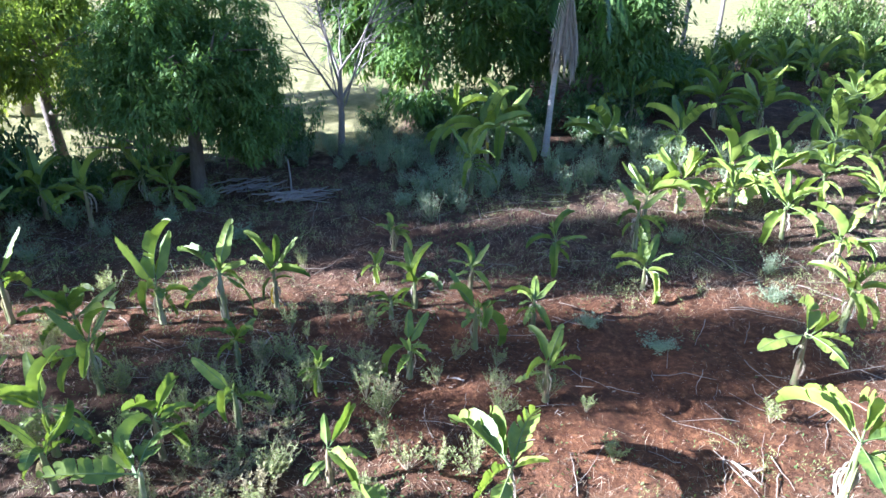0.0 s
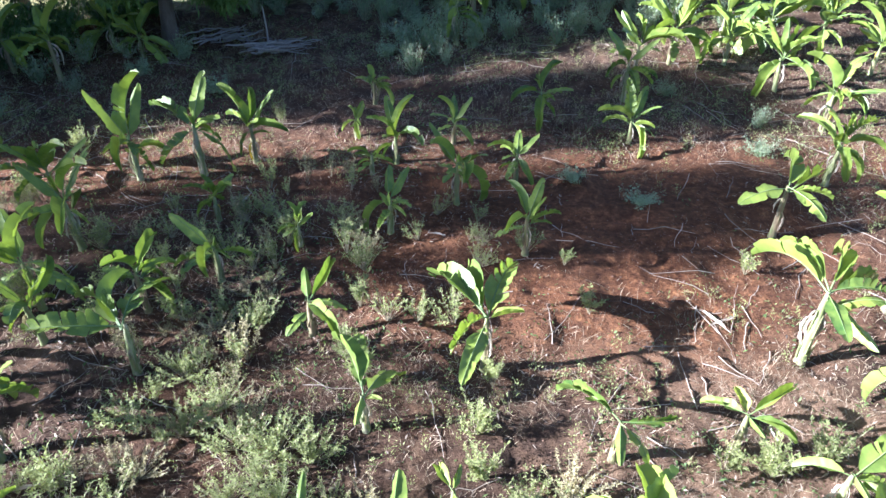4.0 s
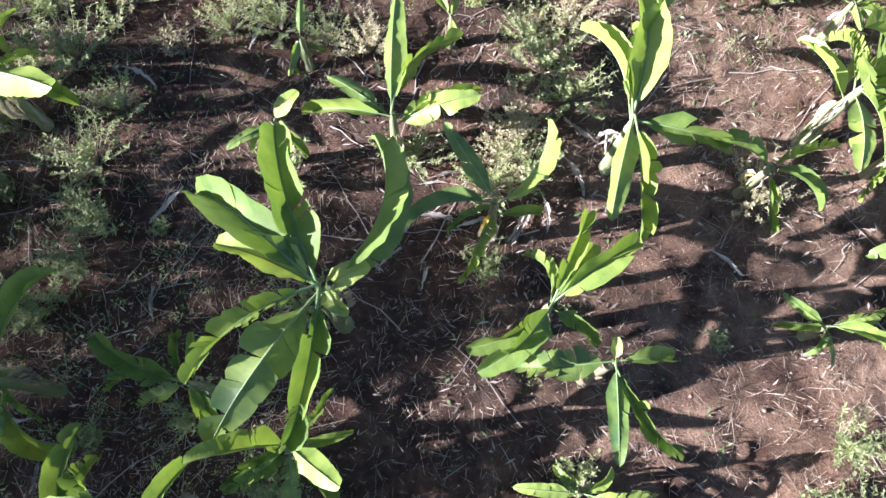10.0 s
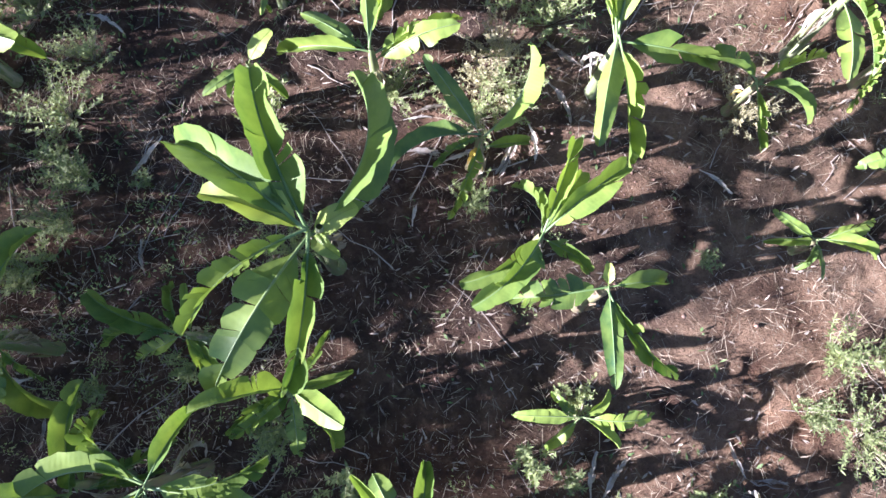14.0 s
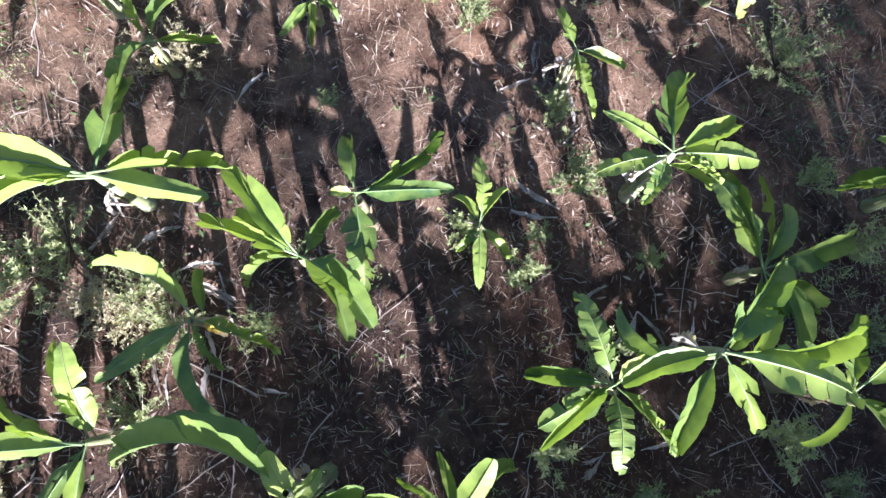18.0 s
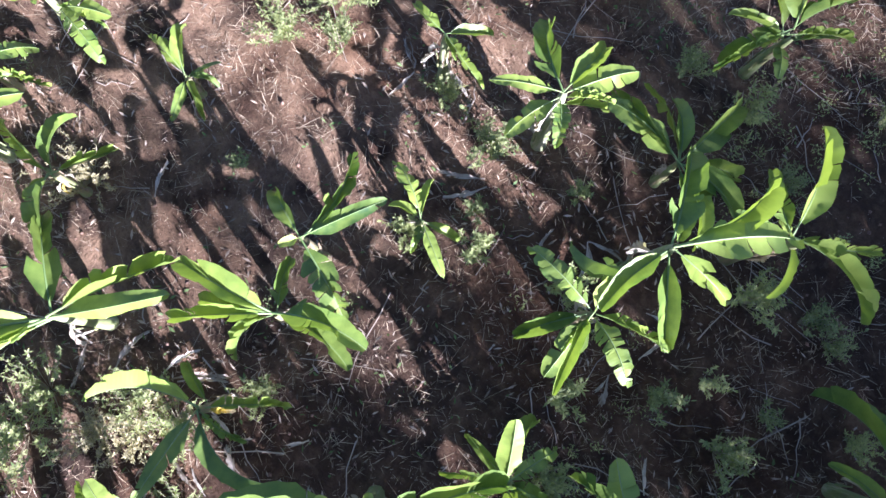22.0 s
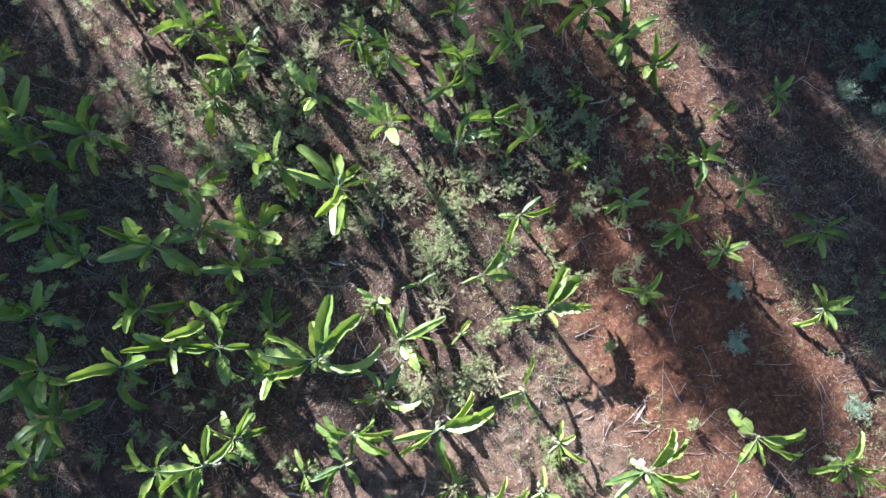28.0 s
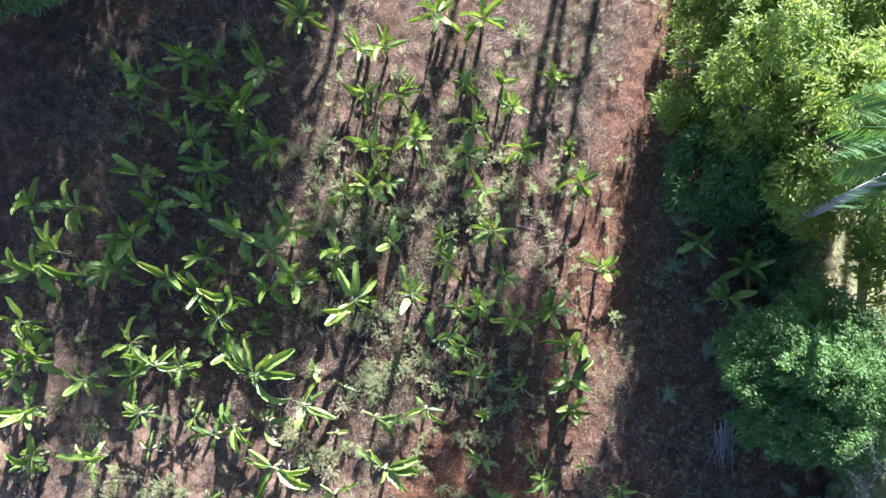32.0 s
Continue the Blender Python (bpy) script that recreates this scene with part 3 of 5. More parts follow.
banana(7.25, 6.87, 1.30, [(224, 1.07), (247, 1.04), (115, 0.68), (40, 0.9), (302, 0.77)])
banana(4.57, 6.60, 1.00, [(140, 0.65), (30, 0.92), (335, 0.68), (90, 0.53, "s"), (278, 0.44, "n")])
banana(2.73, 6.42, 1.10, [(136, 1.08), (6, 0.82, "t"), (256, 0.74, "n"), (302, 0.63)])
banana(5.50, 5.53, 1.10, [(151, 0.66), (31, 1.08), (348, 0.54), (266, 0.46, "n")])
banana(6.59, 5.30, 1.30, [(155, 0.67), (115, 0.98), (28, 0.92), (300, 0.62)])
banana(5.91, 3.64, 1.00, [(114, 0.58), (26, 0.82), (285, 0.59), (207, 0.67)])
banana(6.14, 2.51, 1.30, [(241, 1.07), (80, 0.84), (293, 0.96), (198, 0.71), (30, 0.85)])
banana(7.95, 3.59, 1.20, [(172, 0.87), (36, 0.8), (321, 0.64), (351, 0.78)])
banana(9.42, 4.48, 1.10, [(173, 0.66), (348, 0.49), (285, 0.57)])
banana(9.66, 5.81, 1.30, [(180, 0.62), (87, 0.35), (235, 0.54)])
banana(8.18, 9.42, 1.70, [(135, 0.9), (202, 0.71), (252, 0.9), (287, 0.94)])
banana(0.66, 12.79, 1.48, [(276, 1.14), (316, 0.85), (84, 0.95), (134, 0.76), (211, 0.7), (25, 0.64)])
banana(-0.69, 11.78, 1.32, [(275, 0.83), (95, 0.76), (174, 0.44), (50, 0.6)])
banana(1.99, 13.66, 1.20, [(186, 0.65), (81, 0.67), (303, 0.58), (22, 0.53)])
banana(2.85, 16.35, 1.40, [(211, 0.94), (95, 0.91), (258, 0.79), (325, 0.84), (27, 0.57)])
banana(4.93, 15.45, 1.10, [(189, 0.87), (50, 0.59), (277, 0.76), (332, 0.63), (101, 0.6)])
banana(-5.06, 14.16, 1.75, [(151, 1.24), (78, 0.85), (211, 0.81), (317, 1.12), (291, 1.02), (5, 0.66)])
banana(-3.99, 14.69, 1.40, [(170, 0.61), (16, 0.63), (335, 1.04), (293, 0.84), (94, 0.75)])
banana(-0.69, 14.52, 1.20, [(178, 0.64), (116, 0.46), (311, 0.93), (265, 0.71), (16, 0.48)])
banana(0.65, 15.24, 1.20, [(220, 0.7), (86, 0.55), (318, 0.58), (12, 0.44), (146, 0.44)])
banana(-1.19, 13.83, 1.00, [(194, 0.53), (332, 0.57), (95, 0.35)])
banana(5.29, 17.79, 1.60, [(236, 0.79), (142, 0.72), (286, 0.68), (349, 0.68)])
banana(-13.55, -2.91, 1.50)
banana(-13.96, 1.72, 1.40, [(281, 0.94), (127, 0.82), (20, 0.78)])
banana(-14.30, 3.21, 1.40)
banana(-14.17, 6.74, 1.50)
banana(-13.74, 9.18, 1.50)
banana(-13.17, 11.91, 1.60, [(314, 1.2), (198, 0.74), (69, 0.76), (129, 0.78), (266, 0.55)])
banana(-12.68, 4.54, 1.60, [(199, 0.97), (94, 0.85), (312, 1.08), (2, 0.82), (149, 0.82)])
banana(-12.82, 6.96, 1.30)
banana(-11.62, 2.87, 1.50, [(279, 1.13), (172, 0.82), (94, 0.76), (336, 0.42)])
banana(-11.50, 8.03, 1.50, [(237, 0.76), (97, 0.84), (301, 0.86), (8, 0.77), (48, 0.98)])
banana(-9.89, 9.07, 1.65, [(284, 1.07), (317, 1.07), (187, 0.92), (109, 0.86), (21, 0.84), (71, 0.76), (255, 0.65)])
banana(-8.98, 7.10, 1.40, [(219, 0.5), (113, 0.45), (1, 0.57)])
banana(-8.12, 7.73, 1.50, [(255, 0.64), (195, 0.83), (53, 0.91), (6, 1.08)])
banana(-8.26, 10.13, 1.40, [(257, 0.76), (95, 0.82), (6, 0.77), (60, 0.7), (213, 0.59)])
banana(-9.94, 14.00, 1.60, [(268, 1.22), (167, 0.61), (88, 0.95), (29, 0.66), (320, 0.62)])
banana(-6.64, 11.21, 1.70, [(288, 1.09), (173, 0.7), (114, 0.98), (67, 0.85), (343, 0.78), (234, 0.65)])
banana(-6.38, 13.81, 1.50, [(284, 1.41), (192, 0.61), (124, 0.71), (72, 0.71), (26, 0.6)])
banana(-6.37, 8.78, 1.30, [(286, 0.86), (181, 0.6), (83, 0.93), (349, 0.55)])
banana(-4.86, 9.51, 1.30, [(259, 0.74), (81, 0.92), (346, 0.48)])
banana(-3.76, 10.34, 1.20, [(280, 1.05), (166, 0.78), (109, 0.74)])
banana(-4.24, 12.21, 1.10)
banana(-3.43, -3.42, 1.50, [(258, 1.09), (77, 1.12), (342, 1.23), (156, 0.59)])
banana(-3.50, -0.71, 1.40, [(271, 1.07), (166, 0.52), (90, 0.76)])
banana(-1.71, 3.90, 1.15, [(215, 0.66, "n"), (236, 0.44), (324, 0.46), (50, 0.45, "s")])
banana(-2.42, 11.25, 0.90)
banana(-1.75, 16.05, 0.70)
banana(-1.38, 17.64, 1.20, [(266, 0.67), (111, 0.7), (339, 0.49)])
banana(1.78, -5.23, 1.30, [(258, 0.75), (1, 0.62), (78, 0.6)])
banana(0.90, 22.04, 1.80, [(305, 1.23), (135, 0.9), (246, 0.61), (52, 0.83), (358, 0.71)])
banana(-12.36, 17.53, 1.70, [(271, 0.99), (54, 0.93), (318, 0.89), (144, 0.65), (11, 0.67)])
banana(-10.49, 19.39, 1.80, [(275, 1.2), (302, 1.19), (211, 0.88), (122, 1.04), (23, 0.78), (82, 0.65)])
banana(-11.36, -7.85, 1.70, [(229, 0.9), (25, 1.12), (3, 0.59)])
banana(-12.75, -6.26, 1.50)
banana(-13.07, -5.10, 1.30)
banana(-11.31, -4.78, 1.40)
banana(-10.71, -3.08, 1.50, [(161, 0.98), (318, 0.5), (257, 0.7)])
banana(-9.44, -4.64, 1.60, [(197, 1.0), (18, 0.67), (79, 1.03)])
banana(-9.85, -6.02, 1.40, [(274, 0.65), (88, 0.92), (158, 0.42)])
banana(-10.18, -1.24, 1.50)
banana(-8.35, -3.59, 1.50)
banana(-7.15, -6.16, 1.60, [(289, 1.08), (246, 0.95), (158, 0.65), (56, 1.14)])
banana(-6.98, -3.10, 1.50, [(267, 1.28), (333, 0.5), (168, 0.61), (67, 0.86)])
banana(-6.04, -5.05, 1.40)
banana(-4.97, -8.32, 1.50)
banana(-4.48, -5.52, 1.50)
banana(-3.05, -5.64, 1.50)
banana(-2.33, -6.85, 1.60, [(270, 1.12), (138, 0.81), (340, 0.53)])
banana(-4.74, -2.38, 1.20)
banana(-16.22, -2.19, 1.50)
banana(-18.39, 3.47, 1.40)
banana(-18.85, 5.58, 1.40)
banana(-15.77, 0.78, 1.40)
banana(-16.27, 1.85, 1.30)
banana(-15.92, 5.67, 1.00)
banana(-16.33, 7.39, 1.30)
banana(-15.52, 8.12, 1.20)
banana(-17.44, 9.40, 1.30)
banana(-14.58, 11.02, 1.20)
banana(-10.00, 3.29, 1.40)
banana(-10.53, -7.67, 1.60, [(207, 1.37), (36, 0.59), (225, 0.93)])
banana(-11.62, -3.11, 1.50)
banana(-4.35, -10.13, 1.50)
banana(-1.79, -8.90, 1.50)
banana(0.36, -8.50, 1.50)
banana(-2.85, -8.49, 1.40)
banana(1.54, -7.54, 1.40)
banana(3.79, -6.90, 1.50)
banana(2.51, -8.16, 1.40)
banana(4.67, -3.54, 1.60, [(128, 1.16), (267, 0.95), (18, 0.54)])
banana(5.51, -6.09, 1.20)
banana(-1.53, 5.27, 0.80, [(258, 0.59, "n"), (91, 0.56, "n"), (261, 0.39, "w")])
banana(0.42, 5.58, 0.80, [(111, 0.53, "w"), (290, 0.39, "n"), (74, 0.42, "n")])
banana(8.07, 30.02, 1.86, big=1.75)
banana(15.34, 37.91, 1.79, big=1.75)
banana(13.72, 30.55, 1.72, big=1.75)
banana(17.34, 36.79, 2.00, big=1.75)
banana(19.67, 38.28, 1.86, big=1.75)
banana(17.96, 30.74, 1.79, big=1.75)
banana(13.23, 36.36, 1.52, big=1.75)
banana(5.95, 19.38, 1.45, big=1.3)
banana(7.17, 20.20, 1.59, big=1.3)
banana(9.26, 21.91, 1.45, big=1.75)
banana(9.76, 18.64, 1.38, big=1.3)
banana(11.86, 20.88, 1.52, big=1.3)
banana(10.11, 16.33, 1.38, big=1.3)
banana(14.61, 23.16, 1.52, big=1.75)
banana(14.20, 24.84, 1.52, big=1.75)
banana(8.82, 13.41, 1.59)
banana(1.54, 24.37, 2.00, big=1.75)
banana(-7.51, 12.40, 1.59)
banana(-9.73, 21.60, 1.32, big=1.75)
banana(-6.71, 9.55, 1.50)
banana(13.04, 28.65, 1.59, big=1.75)
banana(12.89, 19.51, 1.38, big=1.3)
banana(10.60, 32.30, 1.45, big=1.75)
banana(18.82, 36.01, 1.86, big=1.75)
banana(17.34, 28.93, 1.86, big=1.75)
banana(11.71, 30.05, 1.72, big=1.75)
banana(8.90, 25.85, 1.45, big=1.75)
banana(6.26, 26.34, 1.32, big=1.75)
banana(15.56, 28.55, 1.72, big=1.75)
banana(21.93, 37.46, 1.86, big=1.75)
banana(17.39, 40.88, 1.86, big=1.75)
banana(11.46, 36.80, 1.72, big=1.75)
banana(0.32, 26.42, 1.86, big=1.75)
banana(2.22, 25.99, 1.86, big=1.75)
banana(10.61, 21.62, 1.45, big=1.75)
banana(8.84, 20.25, 1.38, big=1.3)
banana(-8.61, 20.91, 1.18, big=1.3)
banana(-12.03, 19.83, 1.59, big=1.3)


# ---- weeds ----
def weed_meshes(seed, spread, tall, stems, leaf, per):
    rng = np.random.default_rng(seed)
    tubes, at, way = [], [], []
    for k in range(stems):
        a, out = rng.uniform(0, 6.28), rng.uniform(0.1, 1.0) * spread
        top = tall * rng.uniform(0.55, 1.0)
        e = np.linspace(0, 1, 6)[:, None]
        p = np.concatenate([np.cos(a) * out * e ** 0.8, np.sin(a) * out * e ** 0.8, top * e], 1) + rng.normal(0, 0.012, (6, 3)) * e
        p[0, 2] = -0.05
        tubes.append(tube(p, np.linspace(0.006, 0.002, 6), 3))
        for j in range(per):
            f = rng.uniform(0.25, 1.0) ** 0.7
            i = min(4, int(f * 5))
            q = p[i] + (p[i + 1] - p[i]) * (f * 5 - i)
            at.append(q)
            d = rng.normal(0, 1, 3)
            d[2] = abs(d[2]) * 0.6 + 0.15
            way.append(d)
    at, way = np.array(at), unit(np.array(way))
    n = len(at)
    up = np.tile([0.05, 0.02, 1.0], (n, 1)) + rng.normal(0, 0.25, (n, 3))
    fol = blades(at, way, up, leaf * rng.uniform(0.6, 1.3, n), leaf * 0.27 * rng.uniform(0.7, 1.3, n), -0.15, 0.12)
    return mesh_of("stems", *rooted(tubes, 3), [WEED_STEM]), mesh_of("foliage", *fol, [WEED_LEAF if seed != 304 else DRY_WEED])


WEEDS = [weed_meshes(300 + k, (0.40, 0.26, 0.60, 0.2, 0.62)[k], (0.68, 0.80, 0.60, 0.42, 0.55)[k], (30, 16, 48, 10, 46)[k], (0.064, 0.072, 0.054, 0.08, 0.047)[k], (30, 30, 30, 24, 32)[k]) for k in range(5)]


def weed(x, y, size, kind):
    w = thing("weed_bush", x, y, float(ground_z(x, y)), ("grey-green bushy weed with small leaves on the soil", "upright pale green weed with leafy stalks", "wide sprawling grey-green weed among dry grass", "thin pale weed with few leafy shoots", "wide olive weed drying among straw")[kind], "weed", "weeds in the field")
    turn = Matrix.Rotation((x * 7.3 + y * 3.1) % 6.28, 4, "Z") @ Matrix.Diagonal((size, size, size, 1))
    part("branching_stem", WEEDS[kind][0], w, "thin straw-coloured branching stem", turn)
    part("foliage", WEEDS[kind][1], w, "", turn)


weed(-2.64, 6.72, 1.16, 2)
weed(-2.11, 6.61, 1.16, 2)
weed(-3.12, 7.40, 1.03, 2)
weed(-2.80, 10.64, 0.93, 1)
weed(-3.51, 9.38, 0.82, 1)
weed(-3.79, 8.02, 0.97, 2)
weed(-1.12, 9.52, 0.98, 1)
weed(1.10, 7.74, 0.82, 1)
weed(4.38, 6.36, 0.82, 0)
weed(5.02, 6.25, 1.25, 0)
weed(-7.13, 10.01, 1.09, 2)
weed(1.47, 5.68, 0.91, 2)
weed(0.85, 6.18, 1.00, 0)
weed(1.65, 5.13, 1.24, 2)
weed(2.89, 9.34, 1.20, 3)
weed(6.01, 10.41, 1.18, 3)
weed(1.92, 10.92, 0.98, 0)
weed(-4.45, 3.21, 1.02, 0)
weed(-4.15, 2.91, 1.10, 0)
weed(-3.37, 2.91, 0.83, 3)
weed(1.24, -0.80, 1.05, 1)
weed(1.68, -1.06, 0.92, 3)
weed(5.21, -0.84, 1.20, 2)
weed(3.63, 1.39, 0.83, 3)
weed(-3.80, 0.27, 1.11, 3)
weed(2.40, -1.56, 1.19, 0)
weed(1.28, -2.37, 0.90, 3)
weed(1.26, -4.77, 1.20, 1)
weed(-0.91, -3.60, 1.19, 0)
weed(-1.54, -2.64, 0.81, 1)
weed(-2.38, -2.36, 1.12, 0)
weed(-1.84, -4.31, 0.80, 0)
weed(-1.45, -4.11, 1.03, 1)
weed(0.35, -6.42, 1.00, 1)
weed(2.13, -4.47, 0.89, 0)
weed(-2.21, -3.11, 0.95, 3)
weed(-8.61, 4.17, 1.16, 2)
weed(-9.14, 3.70, 0.94, 0)
weed(-3.57, 6.97, 0.87, 2)
weed(-1.96, 5.84, 1.11, 2)
weed(0.92, 3.45, 1.00, 2)
weed(8.51, 6.43, 1.16, 2)
weed(10.97, 4.30, 0.91, 2)
weed(8.27, 5.99, 0.94, 1)
weed(-8.47, 1.24, 1.16, 0)
weed(-1.22, 8.27, 1.03, 0)
weed(0.79, 6.87, 1.03, 0)
weed(9.42, 6.33, 0.91, 0)
weed(-9.48, 4.94, 0.81, 2)
weed(-8.12, 3.64, 1.22, 2)
weed(-1.30, 5.64, 0.84, 2)
weed(-1.69, 3.63, 1.18, 0)
weed(1.40, 3.63, 0.97, 2)
weed(-8.06, 2.22, 1.23, 2)
weed(-9.64, 5.61, 0.98, 2)
weed(-7.65, 1.68, 1.22, 0)
weed(-1.34, 17.92, 1.05, 1)
weed(-5.58, 9.11, 0.91, 0)
weed(-11.56, 0.66, 1.13, 2)
weed(-2.67, 11.37, 1.10, 0)
weed(-7.70, 3.41, 1.11, 2)
weed(-7.49, 4.28, 1.01, 0)
weed(-12.90, 6.17, 0.90, 2)
weed(2.02, 4.69, 1.09, 2)
weed(0.82, 2.36, 0.85, 0)
weed(-10.57, -0.39, 1.11, 2)
weed(-9.17, -7.77, 1.09, 2)
weed(-8.21, 12.30, 0.97, 0)
weed(-8.23, 15.34, 1.16, 0)
weed(0.25, 21.20, 0.89, 1)
weed(-3.69, 16.51, 0.98, 1)
weed(3.71, -4.39, 1.16, 2)
weed(-13.61, 8.82, 0.97, 0)
weed(-1.43, -1.94, 1.12, 1)
weed(3.33, -6.28, 1.08, 2)
weed(-6.95, 3.19, 1.22, 2)
weed(-4.77, 5.33, 1.25, 2)
weed(-9.91, 0.74, 1.13, 2)
weed(-19.28, 7.30, 1.16, 2)
weed(-15.67, 2.75, 0.87, 2)
weed(-15.04, -4.81, 1.12, 2)
weed(-9.89, -0.90, 1.18, 0)
weed(-10.97, 0.62, 0.98, 2)
weed(-8.49, -8.07, 1.05, 1)
weed(-0.10, 3.88, 1.02, 2)
weed(6.03, -6.34, 1.23, 2)
weed(-12.38, 10.16, 0.94, 0)
weed(-1.59, 6.50, 0.98, 2)
weed(-2.30, 6.20, 0.80, 2)
weed(1.27, 4.30, 0.99, 4)
weed(2.05, 5.87, 1.08, 4)
weed(-5.08, 6.12, 1.22, 0)
weed(-7.10, 9.41, 1.22, 0)
weed(-5.64, 9.85, 0.95, 1)
weed(-1.00, 7.75, 1.24, 1)
weed(2.64, 10.60, 0.88, 3)
weed(5.85, 6.45, 1.17, 0)
weed(-5.33, 5.27, 0.87, 0)
weed(-4.06, 4.66, 0.98, 2)
weed(-2.67, 5.86, 0.83, 2)
weed(1.07, 3.89, 1.19, 4)
weed(8.74, 2.77, 1.17, 2)
weed(9.08, 2.16, 0.86, 4)
weed(9.34, 1.59, 1.04, 2)
weed(9.25, 2.89, 0.92, 2)
weed(5.66, 0.04, 1.02, 0)
weed(5.87, -0.58, 1.05, 3)
weed(5.74, -1.46, 0.85, 0)
weed(5.09, -2.09, 1.19, 4)
weed(5.60, -2.71, 0.93, 2)
weed(6.41, -2.77, 1.00, 2)
weed(6.66, -3.47, 0.83, 2)
weed(3.26, -1.38, 0.80, 0)
weed(5.90, -3.33, 0.89, 4)
weed(5.05, -2.96, 0.95, 0)
weed(-1.59, -0.23, 1.22, 0)
weed(-0.89, -0.93, 1.20, 1)
weed(-5.52, 4.43, 1.02, 0)
weed(-5.54, 3.50, 1.00, 0)
weed(-0.66, 5.48, 1.10, 4)
weed(-12.41, 2.41, 1.19, 4)
weed(-10.59, 2.24, 0.95, 4)
weed(-11.74, 4.20, 1.16, 4)
weed(-4.04, 6.28, 0.98, 4)
weed(-6.17, 3.02, 1.07, 2)
weed(-8.39, 7.31, 1.13, 2)
weed(-10.64, 8.17, 1.03, 2)
weed(-13.36, 6.82, 1.11, 2)
weed(0.23, -1.65, 1.11, 0)
weed(1.86, -0.11, 0.80, 0)
weed(-2.71, 0.55, 0.82, 0)
weed(-1.46, 1.87, 0.87, 2)
weed(-3.10, -3.94, 0.90, 0)
weed(0.26, -4.80, 0.89, 0)
weed(-1.61, -5.76, 0.82, 2)
weed(-2.78, 9.05, 0.90, 0)
weed(-1.11, 10.53, 1.07, 0)
weed(-6.23, 11.20, 1.20, 0)
weed(-3.65, 12.04, 0.96, 0)
weed(-8.44, 12.96, 0.96, 0)
weed(-4.31, 2.41, 0.99, 0)
weed(-4.81, 1.77, 1.11, 0)
weed(-4.37, 3.89, 1.15, 2)
weed(5.07, 0.19, 1.22, 0)
weed(4.60, -0.45, 0.97, 0)
weed(4.36, 3.24, 1.12, 4)
weed(6.62, -0.82, 0.95, 0)
weed(7.54, 1.19, 1.17, 4)
weed(8.68, 1.47, 0.90, 4)
weed(7.74, 0.10, 1.19, 4)
weed(7.16, -1.00, 1.03, 4)
weed(8.36, 5.42, 1.13, 4)


def arrays_of(me):
    v = np.empty(len(me.vertices) * 3, np.float32)
    me.vertices.foreach_get("co", v)
    f = np.empty(len(me.loops), np.int32)
    me.loops.foreach_get("vertex_index", f)
    return v.reshape(-1, 3), f.reshape(-1, 4)


def weed_cover(name, spots, leaf_mat, label):
    """Weeds that stand too thick to count: one sheet of many small bushes."""
    verts, faces, index, n = [], [], [], 0
    for wx, wy, size, turn, (stems_me, foliage_me) in spots:
        c, sn, wz = math.cos(turn), math.sin(turn), float(ground_z(wx, wy))
        for k, me in enumerate((stems_me, foliage_me)):
            v, f = arrays_of(me)
            v = v * size
            verts.append(np.stack([v[:, 0] * c - v[:, 1] * sn + wx, v[:, 0] * sn + v[:, 1] * c + wy, v[:, 2] + wz], -1))
            faces.append(f + n)
            index.append(np.full(len(f), k))
            n += len(v)
    me = mesh_of(name, np.concatenate(verts), np.concatenate(faces), [WEED_STEM, leaf_mat], np.concatenate(index))
    tagged(new(name, me), label, "weeds", kind="stuff")


COVER = [weed_meshes(310 + k, (0.34, 0.24, 0.50, 0.30)[k], (0.60, 0.78, 0.52, 0.66)[k], (14, 9, 18, 11)[k], (0.070, 0.078, 0.062, 0.080)[k], (22, 24, 20, 22)[k]) for k in range(4)]
field_rng = np.random.default_rng(91)
green_spots, dry_spots = [], []
for k in range(860):
    wx, wy = (field_rng.uniform(-24, 0.0), field_rng.uniform(-6, 14)) if k % 2 else (field_rng.uniform(-14, 1.2), field_rng.uniform(1.5, 12.5))
    if value_noise(wx, wy, 2.0, 33) + 0.5 < 0.46 or any(abs(wx - px) < 0.4 and abs(wy - py) < 0.4 for px, py, ph in PLANTED):
        continue
    if -4.5 < wx and wy < 5.5 or -2.6 < wx and wy < 9.0:
        continue
    (dry_spots if k % 5 < 2 and wy > 1 else green_spots).append((wx, wy, field_rng.uniform(0.55, 1.2), field_rng.uniform(0, 6.28), COVER[k % 4]))
weed_cover("bushy_weeds", green_spots, WEED_LEAF, "grey-green bushy weeds growing thick between the banana plants")
weed_cover("drying_weeds", dry_spots, DRY_WEED, "straw-yellow drying weeds between the banana plants")

# ---- low herbs, straw, litter and twigs: what nobody could count ----
def scatter(n, seed, x0, x1, y0, y1, size, low, spare=0.0):
    """Places in a box, denser where a noise runs high."""
    rng = np.random.default_rng(seed)
    x, y = rng.uniform(x0, x1, n * 3), rng.uniform(y0, y1, n * 3)
    keep = value_noise(x, y, size, seed) + 0.5 + rng.normal(0, 0.12, n * 3) > low
    if spare:        # the ground under the first plants lies almost bare
        keep &= (x < -1.2) | (x > 7.0) | (y < -4.0) | (y > 5.2) | (rng.random(n * 3) < spare)
        keep &= (abs(y - 13.6) > rng.normal(1.2, 0.7, n * 3)) | (rng.random(n * 3) < 0.45)
    keep &= ((x - 3.4) / 5.2) ** 2 + ((y - 11.6) / 2.9) ** 2 > rng.uniform(0.1, 1.6, n * 3) if spare else True
    return x[keep][:n], y[keep][:n], rng


